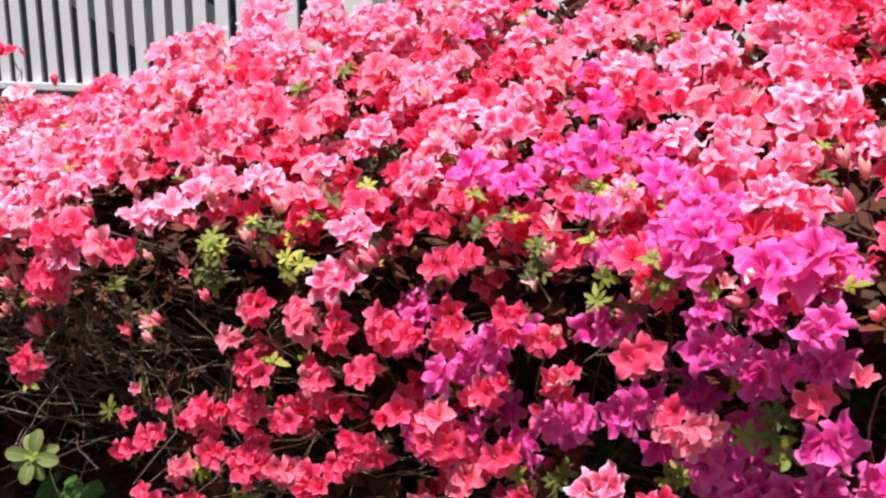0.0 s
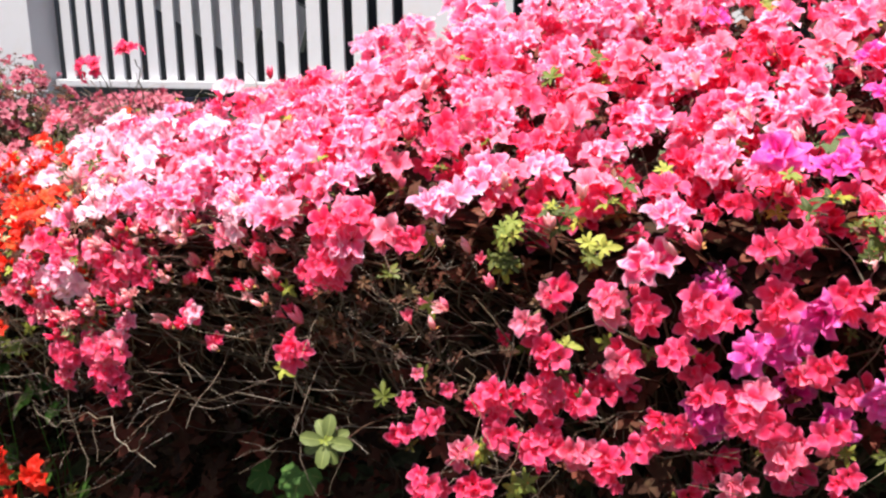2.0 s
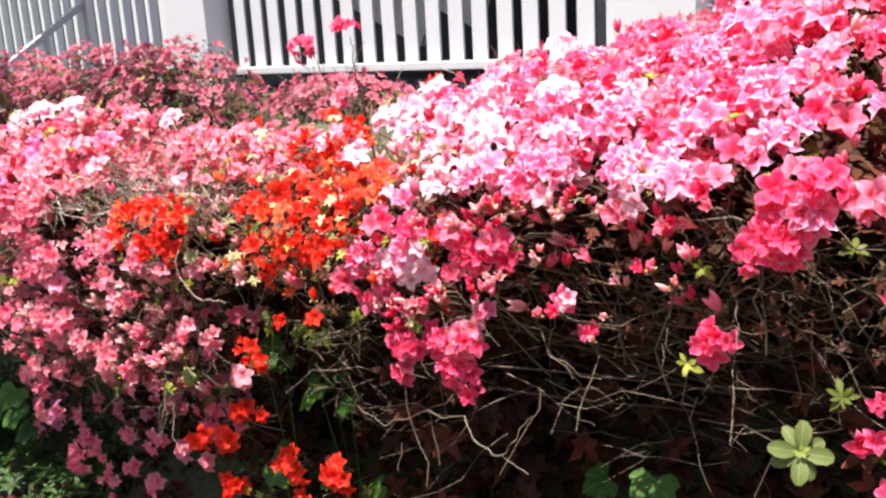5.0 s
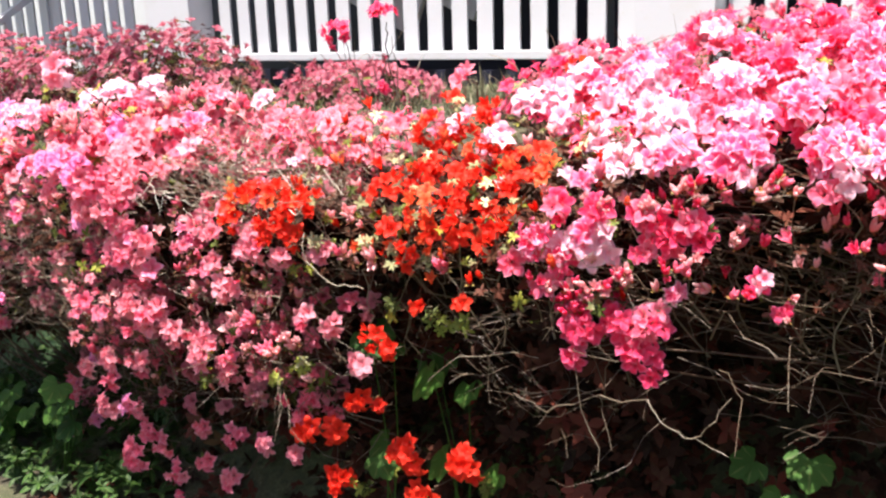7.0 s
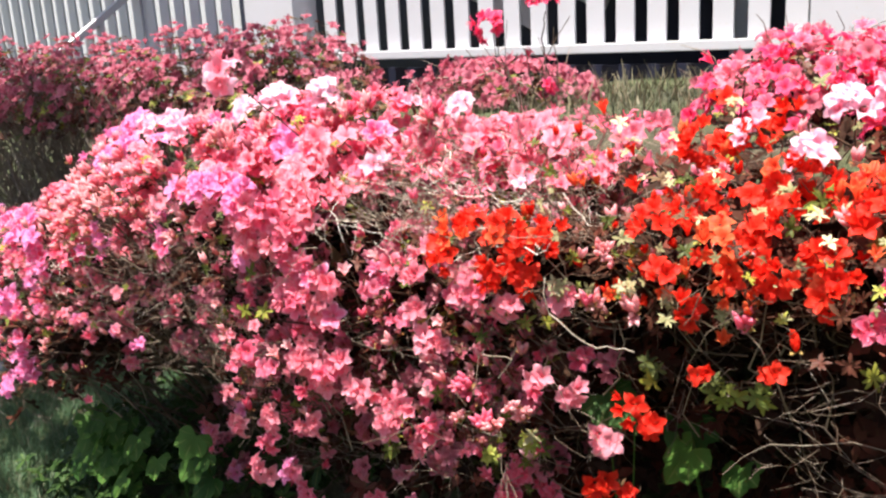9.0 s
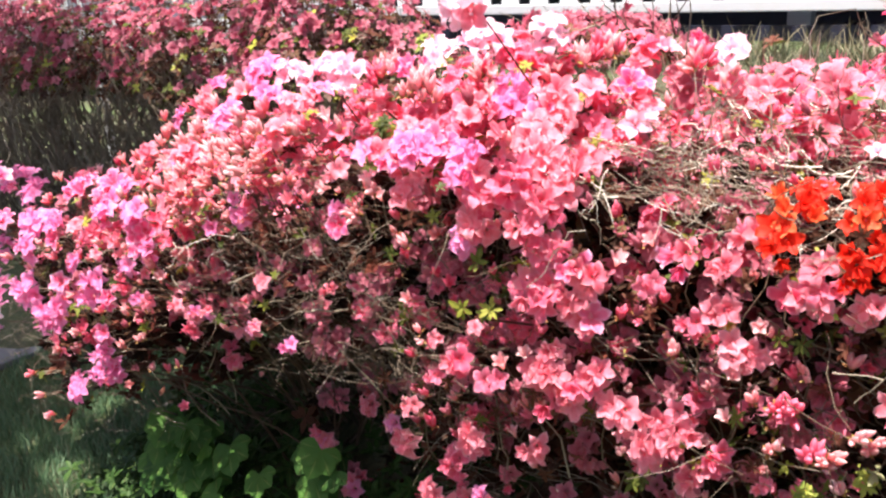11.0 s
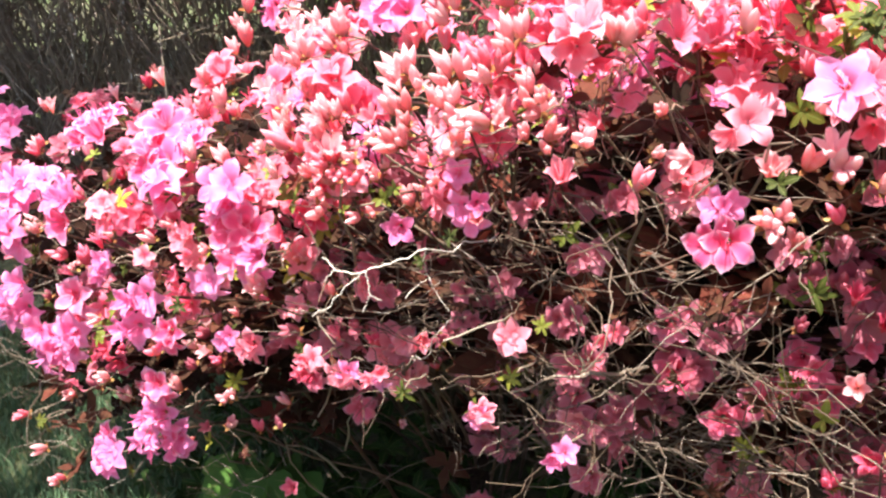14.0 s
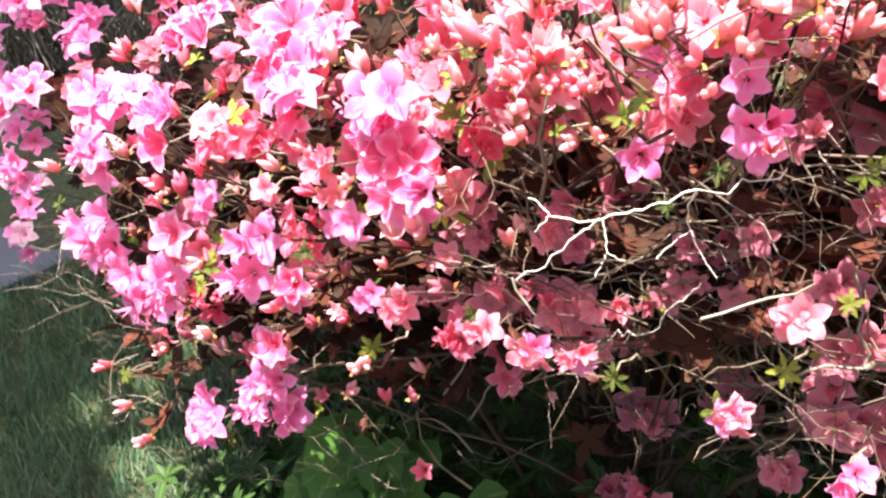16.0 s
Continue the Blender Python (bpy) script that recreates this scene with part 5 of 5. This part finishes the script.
for spot in MID_YOUNG:
    mid.clump(spot, [YOUNG, LEAF], 0.018, "leaf_rosette", -0.01, shapes=ROSETTES[1:3])
mid.fill([ROSE, BLUSH, BLUSH], 60, -3.2, -2.85, 1.0, 1.2, 0.04, 0.14)
mid.fill([BLUSH, SHADED_PINK, ROSE], 60, -2.9, -2.45, 1.04, 1.14, 0.1, 0.45)
mid.fill([SHADED_PINK, SHADED_PINK, BLUSH], 120, -3.2, -2.5, 0.42, 1.0, 0.10, 0.26, size=0.025)
mid.fill([BUD, BLUSH, SHADED_PINK], 220, -3.2, -2.5, 0.5, 1.15, 0.02, 0.14, "bud_tip", 0.022)
mid.fill([BRONZE, BRONZE, SHADE_LEAF, LEAF], 220, -3.25, -2.5, 0.5, 1.2, 0.03, 0.12, "leaf_rosette", 0.021)
mid.crown([ROSE, SOFT, BLUSH, SHADED_PINK], 170, -3.35, -2.4, 0.3, 0.85, -0.07, 0.0)
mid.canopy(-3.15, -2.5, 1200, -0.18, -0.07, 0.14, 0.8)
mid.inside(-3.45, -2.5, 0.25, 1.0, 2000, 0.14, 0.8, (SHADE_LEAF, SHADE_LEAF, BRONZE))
mid.brush(-3.5, -2.4, 0.4, 1.0, 220, 0.04, 0.3, thick=0.0010)
mid.brush(-2.85, -2.4, 0.96, 1.12, 340, -0.02, 0.2, (0.04, 0.13), 0.0010, (0.5, 1.02))
mid.tip((-2.99, 0.77, 1.26), [SUNLIT_PINK, ROSE], 7)
mid.done()

light = Bush("light pink azalea with many half-open buds and bare twigs", (-3.8, 1.35, ground_height(-3.8, 1.35)), 25, 290)
for x, z, rad in LIGHT_LILAC:
    light.clump((x, z, 1.3 * rad), [LILAC, LILAC, LILAC, LILAC, LILAC, EDGED], 0.029, full=1.7)
for spot in LIGHT_ROSE:
    light.clump(spot, [SOFT, ROSE, LILAC], 0.026, full=1.8)
for spot in LIGHT_SUNLIT:
    light.clump(spot, [SUNLIT_PINK], 0.027, full=1.4)
# Recessed trusses, their shade carried by the petal colour.
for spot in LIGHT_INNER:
    light.clump(spot, [SHADED_PINK, SHADED_PINK, SOFT], 0.026, back=0.11, full=1.3)
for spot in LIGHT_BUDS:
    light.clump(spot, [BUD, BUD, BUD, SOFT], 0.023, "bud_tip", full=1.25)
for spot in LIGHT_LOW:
    light.clump(spot, [SHADED_PINK, SOFT], 0.024, back=0.1)
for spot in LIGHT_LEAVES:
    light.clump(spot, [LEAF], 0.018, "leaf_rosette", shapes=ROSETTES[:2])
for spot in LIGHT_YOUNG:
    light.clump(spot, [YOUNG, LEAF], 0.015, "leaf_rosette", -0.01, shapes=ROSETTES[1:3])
light.fill([SHADED_PINK, SHADED_PINK, SOFT], 36, -3.85, -3.05, 0.55, 0.92, 0.10, 0.3, size=0.026)
light.fill([BLUSH, SHADED_PINK], 35, -4.45, -3.62, 0.5, 0.9, 0.05, 0.12, size=0.022)
light.fill([BUD, BLUSH, SHADED_PINK], 120, -4.45, -3.55, 0.42, 0.9, 0.06, 0.16, "bud_tip", 0.022)
for at in ((-4.66, 0.97, 0.82), (-4.74, 0.97, 0.74), (-4.79, 0.97, 0.666), (-4.737, 0.97, 0.596), (-4.85, 0.98, 0.486), (-4.82, 0.97, 0.393), (-4.70, 0.95, 0.50)):
    light.tip(at, [LILAC, LILAC, SUNLIT_PINK], 5, 0.028, 0.045)
light.crown([SOFT, LILAC, SHADED_PINK], 170, -4.45, -3.3, 0.25, 0.75, -0.14, -0.04)
light.canopy(-4.4, -3.2, 1100, -0.34, -0.22, 0.14, 0.7)
light.inside(-4.85, -4.35, 0.2, 0.7, 350, 0.08, 0.5)
light.fill([BRONZE, SHADE_LEAF, LEAF], 45, -4.45, -3.2, 0.4, 0.92, 0.05, 0.16, "leaf_rosette", 0.019)
light.fill([BUD, BUD, BUD, SOFT], 60, -4.0, -3.55, 0.86, 1.04, 0.03, 0.13, "bud_tip", 0.022)
light.fill([SOFT, BLUSH], 24, -4.0, -3.5, 0.86, 1.04, 0.05, 0.14, size=0.024)
light.fill([BUD, BUD, SOFT], 22, -3.55, -3.2, 0.94, 1.07, 0.0, 0.1, "bud_tip", 0.022)
light.canopy(-3.5, -2.95, 260, -0.2, -0.1, 0.16, 0.6)
light.crown([BLUSH, SOFT, ROSE, BLUSH], 90, -3.62, -3.08, 0.1, 0.5, -0.06, 0.05)
light.inside(-4.35, -3.4, 0.40, 0.8, 1200, 0.2, 0.6)
light.inside(-3.8, -3.4, 0.15, 0.4, 250, 0.2, 0.6)
light.brush(-3.7, -2.9, 0.45, 1.0, 160, 0.3, 0.9, (0.06, 0.16), 0.0010, (0.1, 0.5))
light.inside(-3.7, -2.9, 0.4, 0.95, 700, 0.45, 1.0)
light.inside(-3.5, -2.9, 0.7, 0.95, 400, 0.3, 0.8)
light.brush(-3.5, -2.9, 0.85, 1.1, 160, 0.15, 0.6, (0.06, 0.16), 0.0010, (0.0, 0.5))
light.brush(-3.6, -3.0, 0.55, 0.98, 600, 0.02, 0.35, (0.03, 0.11), 0.0007, (0.1, 0.7))
light.brush(-4.6, -4.25, 0.2, 0.6, 90, 0.03, 0.25, (0.06, 0.18), 0.0009, (0.0, 0.4))
light.brush(-4.3, -3.1, 0.3, 0.85, 200, 0.07, 0.3, (0.05, 0.2), 0.0009, (0.0, 0.45))
light.brush(-3.75, -3.2, 0.5, 0.86, 90, 0.03, 0.14, (0.04, 0.14), 0.0009, (0.1, 0.7))
light.brush(-3.7, -3.05, 0.35, 0.88, 110, 0.03, 0.2, (0.06, 0.2), 0.0008, (0.0, 0.4))
fork = {"a": (-3.608, 0.70, 0.864), "b": (-3.586, 0.69, 0.860), "c": (-3.546, 0.685, 0.870), "d": (-3.523, 0.69, 0.880), "e": (-3.498, 0.71, 0.892), "g": (-3.591, 0.68, 0.851),
        "h": (-3.563, 0.675, 0.855), "i": (-3.595, 0.665, 0.822), "j": (-3.539, 0.68, 0.851), "k": (-3.544, 0.675, 0.835), "l": (-3.53, 0.685, 0.846), "m": (-3.503, 0.72, 0.860),
        "n": (-3.483, 0.72, 0.832), "o": (-3.515, 0.70, 0.845), "p": (-3.508, 0.705, 0.855), "q": (-3.467, 0.78, 0.888), "u": (-3.60, 0.80, 0.70), "v": (-3.552, 0.78, 0.735),
        "w": (-3.52, 0.76, 0.784), "x": (-3.506, 0.76, 0.803)}
for ends, k in (("qe", 0.0012), ("ed", 0.0014), ("dc", 0.0016), ("cb", 0.0015), ("ba", 0.0012), ("bg", 0.0010), ("ch", 0.0014), ("hi", 0.0012), ("cj", 0.0013), ("jk", 0.0012), ("jl", 0.0009), ("em", 0.0009), ("mn", 0.0008),
                ("op", 0.0011), ("pm", 0.0008), ("uv", 0.0010), ("vw", 0.0012), ("wx", 0.0009)):
    light.twig(fork[ends[0]], fork[ends[1]], k * 0.5, k * 0.38, 0.12, 7, 1.0)
for a, c, k in (((-3.466, 0.80, 0.71), (-3.407, 0.84, 0.725), 0.0018), ((-3.407, 0.84, 0.725), (-3.36, 0.90, 0.72), 0.003), ((-3.407, 0.84, 0.725), (-3.43, 0.86, 0.79), 0.0015)):
    light.twig(a, c, k, k * 0.8, 0.08, 6, 0.75)
for a, c, k in (((-3.49, 0.72, 0.80), (-3.43, 0.74, 0.835), 0.0012), ((-3.62, 0.70, 0.80), (-3.60, 0.70, 0.775), 0.0011)):
    light.twig(a, c, k, k * 0.6, 0.15, 6, 0.85)
light.done()


# ---- shrubs further back ----
def back_bush(label, mounds, seed, petals, flowers, leaves, twigs, size=0.024):
    """A rounded shrub: flowers and leaves over the upper half, bare grey twigs below."""
    c = mounds[0]
    b = Bush(label, (c[0], c[1], ground_height(c[0], c[1])), seed, 200)
    r = b.r
    for x0, y0, z0, rx, ry, rz in mounds:
        share = 1 / len(mounds)
        for _ in range(int(flowers * share)):
            d = Vector((r.gauss(0, 1), r.gauss(-0.25, 1), 0.35 + abs(r.gauss(0.4, 0.7)))).normalized()
            q = r.uniform(0.86, 1.01)
            at = Vector((x0 + rx * d.x * q, y0 + ry * d.y * q, z0 + rz * d.z * q))
            for _ in range(r.choice((1, 2, 2))):
                k = at + Vector((r.gauss(0, 0.025), r.gauss(0, 0.025), r.gauss(0, 0.02)))
                b.piece("flower", FLOWERS, [r.choice(petals)], k, d + Vector((r.gauss(0, 0.4), r.gauss(-0.2, 0.4), 0.4)), size * r.uniform(0.8, 1.15))
            if r.random() < 0.5:
                b.twig(at - d * 0.02, at - Vector((d.x * 0.12, d.y * 0.12, 0.22)), 0.002, 0.004)
        for _ in range(int(leaves * share)):
            d = Vector((r.gauss(0, 1), r.gauss(-0.2, 1), 0.1 + abs(r.gauss(0.3, 0.7)))).normalized()
            q = r.uniform(0.5, 1.0)
            at = Vector((x0 + rx * d.x * q, y0 + ry * d.y * q, z0 + rz * d.z * q))
            if at.z > ground_height(at.x, at.y):
                b.piece("leaf_rosette", WHORLS, [r.choice((SHADE_LEAF, BRONZE, BRONZE, LEAF))], at, d + Vector((0, 0, 0.6)), 0.03 * r.uniform(0.7, 1.2), False)
        for _ in range(int(twigs * share)):
            a = Vector((x0 + r.gauss(0, 0.35) * rx, y0 + r.gauss(0, 0.3) * ry, 0))
            a.z = ground_height(a.x, a.y) - 0.02
            d = Vector((r.gauss(0, 0.8), r.gauss(-0.3, 0.8), r.uniform(0.2, 1.0))).normalized()
            e = Vector((x0 + rx * d.x * 0.97, y0 + ry * d.y * 0.97, z0 + rz * d.z * 0.97))
            b.twig(a, e, 0.005, 0.0014, 0.16, 8, r.uniform(0.5, 0.89))
            m = a.lerp(e, r.uniform(0.4, 0.8))
            b.twig(m, m + Vector((r.gauss(0, 0.12), r.gauss(-0.05, 0.1), r.uniform(0, 0.18))), 0.0024, 0.001, 0.2, 5)
    return b.done()


# The first two get petals darkened in colour to look shaded.
back_bush("pink azalea in shaded tones with a bare grey twiggy underside", [(-4.85, 2.55, 0.88, 0.50, 0.5, 0.52), (-5.45, 2.45, 0.85, 0.6, 0.5, 0.54), (-6.3, 2.4, 0.85, 0.75, 0.5, 0.54), (-7.1, 2.4, 0.82, 0.6, 0.5, 0.56)], 31, [SHADED_ROSE, SHADED_ROSE, SHADED_PINK], 820, 3600, 1000, 0.031)
back_bush("small pink azalea in shaded tones before the porch slats", [(-3.75, 2.65, 1.02, 0.42, 0.3, 0.16)], 32, [SHADED_ROSE, SHADED_PINK], 130, 220, 90, 0.032)
back_bush("rose-pink azalea behind the scarlet one", [(-2.45, 2.35, 1.0, 0.34, 0.3, 0.26), (-1.95, 2.4, 1.08, 0.35, 0.3, 0.28), (-1.3, 2.3, 1.15, 0.5, 0.35, 0.3)], 33, [BLUSH, SHADED_PINK, PINK], 480, 700, 120, 0.032)


# ---- a few shoots that stand out ----
shoot = Bush("tall thin azalea shoot with two pink trusses before the slats", (-3.42, 2.35, ground_height(-3.42, 2.35)), 34)
shoot.tip((-3.30, 2.27, 1.375), [PINK], 9, 0.028, 0.05)
shoot.tip((-3.46, 2.22, 1.32), [PINK], 11, 0.028, 0.055)
shoot.tip((-3.15, 2.10, 1.135), [PINK], 3, 0.024, 0.02)
for n in range(8):
    shoot.twig((-3.42 + 0.02 * n, 2.35, 1.0), (-3.6 + 0.06 * n, 2.25, 1.25 + 0.03 * (n % 4)), 0.003, 0.0012)
shoot.done()


# ---- weeds, grass and dry stalks ----
def make_weed(x, y, count, high, label, seed):
    """A young broad-leaved plant under the hedge."""
    r = random.Random(seed)
    top = tagged(new("weed_plant"), label, "weed", "weeds under the hedge")
    top.location = (x, y, ground_height(x, y))
    for i in range(count):
        at = Vector((r.gauss(0, 0.08), r.gauss(0.0, 0.03), high * r.uniform(0.45, 1.0)))
        m = Mass()
        m.tube([(0, 0, -0.02), at * 0.5 + Vector((0, 0.03, 0.05)), at], 0.0022, 0.0012, r.random(), 5)
        stalk = m.link("stalk", [WEED], top)
        single("leaf", LOBED, [WEED], stalk, aim(at, (r.gauss(0, 0.3), -0.6, 0.7), r.uniform(0.05, 0.08), r.uniform(-0.8, 0.8) + 3.14))


make_weed(-2.2, 1.12, 5, 0.62, "green lobed-leaf weed growing under the scarlet azalea", 41)
make_weed(-2.40, 1.10, 4, 0.70, "green lobed-leaf weed growing under the scarlet azalea", 45)
make_weed(-3.62, 0.98, 6, 0.36, "green lobed-leaf weed in the shade of the hedge", 46)
make_weed(-4.05, 0.98, 34, 0.31, "bright green lobed-leaf weed at the foot of the hedge", 42)
make_weed(-1.50, 1.22, 4, 0.42, "green lobed-leaf weed in the shade of the hedge", 44)


def blade_shape(rng):
    s = Shape()
    lean = rng.uniform(0.2, 0.7)
    s.sheet([[(-0.04 * (1 - v), lean * v * v, v), (0.04 * (1 - v), lean * v * v, v)] for v in (0, 0.4, 0.75, 0.98)], [[(0.2, v), (0.8, v)] for v in (0, 0.4, 0.75, 1)])
    return s.arrays()


def make_grass(name, label, spots, mat, size, seed):
    r = random.Random(seed)
    blades = [blade_shape(r) for _ in range(6)]
    m = Mass()
    for x0, x1, y0, y1, count in spots:
        for _ in range(count):
            x, y = r.uniform(x0, x1), r.uniform(y0, y1)
            m.add(r.choice(blades), aim((x, y, ground_height(x, y) - 0.005), (r.gauss(0, 0.25), r.gauss(0, 0.25), 1), size * r.uniform(0.5, 1.2), r.uniform(0, 6.28)), r.random())
    return m.link(name, [mat], None, label, "stuff", "grass")


make_grass("grass", "short green lawn grass beside the hedge", [(-5.42, -4.2, 0.2, 1.9, 20000), (-5.42, -3.8, -1.0, 0.3, 5000)], GRASS, 0.07, 51)
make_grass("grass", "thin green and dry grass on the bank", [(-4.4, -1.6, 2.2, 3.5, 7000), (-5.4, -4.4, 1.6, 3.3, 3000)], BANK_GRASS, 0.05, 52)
make_grass("dry_grass", "pale dry stalks along the foot of the slats", [(-5.4, -1.2, 3.1, 3.6, 500), (-4.5, -1.6, 1.9, 3.3, 900)], DRY, 0.11, 53)


def make_ground_cover():
    """Low leafy weeds crowding the hedge's shaded foot."""
    r, m = random.Random(54), Mass()
    top = tagged(new("ground_cover"), "low dark green leafy weeds crowding the hedge's foot", "weeds")
    top.location = (-4.0, 1.1, ground_height(-4.0, 1.1))
    back, made = Matrix.Translation(top.location).inverted(), 0
    for _ in range(620):
        x, y = r.uniform(-4.5, -3.2), r.uniform(0.88, 1.6)
        h = r.uniform(0.01, 0.12)
        at = back @ aim((x, y, ground_height(x, y) + h), (r.gauss(0, 0.4), r.gauss(-0.3, 0.4), 1), 0.06 * r.uniform(0.5, 1.2), r.uniform(0, 6.28))
        if y < 1.1 and made < 290:
            made += 1
            single("leaf_rosette", r.choice(ROSETTES), [BROAD], top, at)
        else:
            m.add(r.choice(ROSETTES), at, r.random())
    m.link("foliage", [BROAD], top, "", "stuff")
    m = Mass()
    for _ in range(2600):
        x = r.uniform(-3.6, 0.6)
        y = r.uniform(0.75, 1.9)
        m.add(r.choice(WHORLS), aim((x, y, ground_height(x, y) + 0.01), (r.gauss(0, 0.5), r.gauss(0, 0.5), 1), 0.035 * r.uniform(0.6, 1.2), r.uniform(0, 6.28)), r.random())
    m.link("leaf_litter", [SHADE_LEAF], None, "dead brown leaves and bits on the soil", "stuff", "leaf litter")


make_ground_cover()


# ---- an unseen tree beside the walk, added so its crown shades the lawn and rear azalea ----
def make_shade_tree(x, y, seed):
    r = random.Random(seed)
    top = tagged(new("tree"), "unseen broad-leaved tree added to shade the lawn beside the walkway", "tree")
    top.location = (x, y, ground_height(x, y) - 0.05)
    trunk = Mass()
    trunk.tube([(0, 0, 0), (0.03, 0.02, 0.6), (0.02, 0.06, 2.2), (0.1, 0.1, 4.0), (0.12, 0.2, 5.6)], 0.17, 0.09, 0.3, 10)
    trunk.link("trunk", [BARK], top)
    leaves = Mass()
    for i in range(16):
        a = Vector((0.1, 0.12, r.uniform(4.6, 5.5)))
        e = Vector((r.uniform(0.3, 2.45), r.uniform(0.2, 2.2), r.uniform(6.2, 7.4)))
        limb = Mass()
        mid = a.lerp(e, 0.5) + Vector((r.gauss(0, 0.1), r.gauss(0, 0.1), 0.2))
        limb.tube([a, a.lerp(mid, 0.5) + Vector((0, 0, 0.05)), mid, mid.lerp(e, 0.5) + Vector((0, 0, 0.06)), e], 0.05, 0.012, r.random(), 6)
        limb.link("limb", [BARK], top)
        for _ in range(7):
            c = mid.lerp(e, r.uniform(0.0, 1.1)) + Vector((r.gauss(0, 0.28), r.gauss(0, 0.28), r.gauss(0.05, 0.2)))
            for _ in range(26):
                p = c + Vector((r.gauss(0, 0.16), r.gauss(0, 0.16), r.gauss(0, 0.11)))
                leaves.add(r.choice(WHORLS), aim(p, (r.gauss(0, 0.4), r.gauss(0, 0.4), 1), 0.085 * r.uniform(0.7, 1.2), r.uniform(0, 6.28)), r.random())
    leaves.link("crown", [LEAF], top, "loose crown of small green leaves", "stuff")


make_shade_tree(-7.05, -0.9, 61)
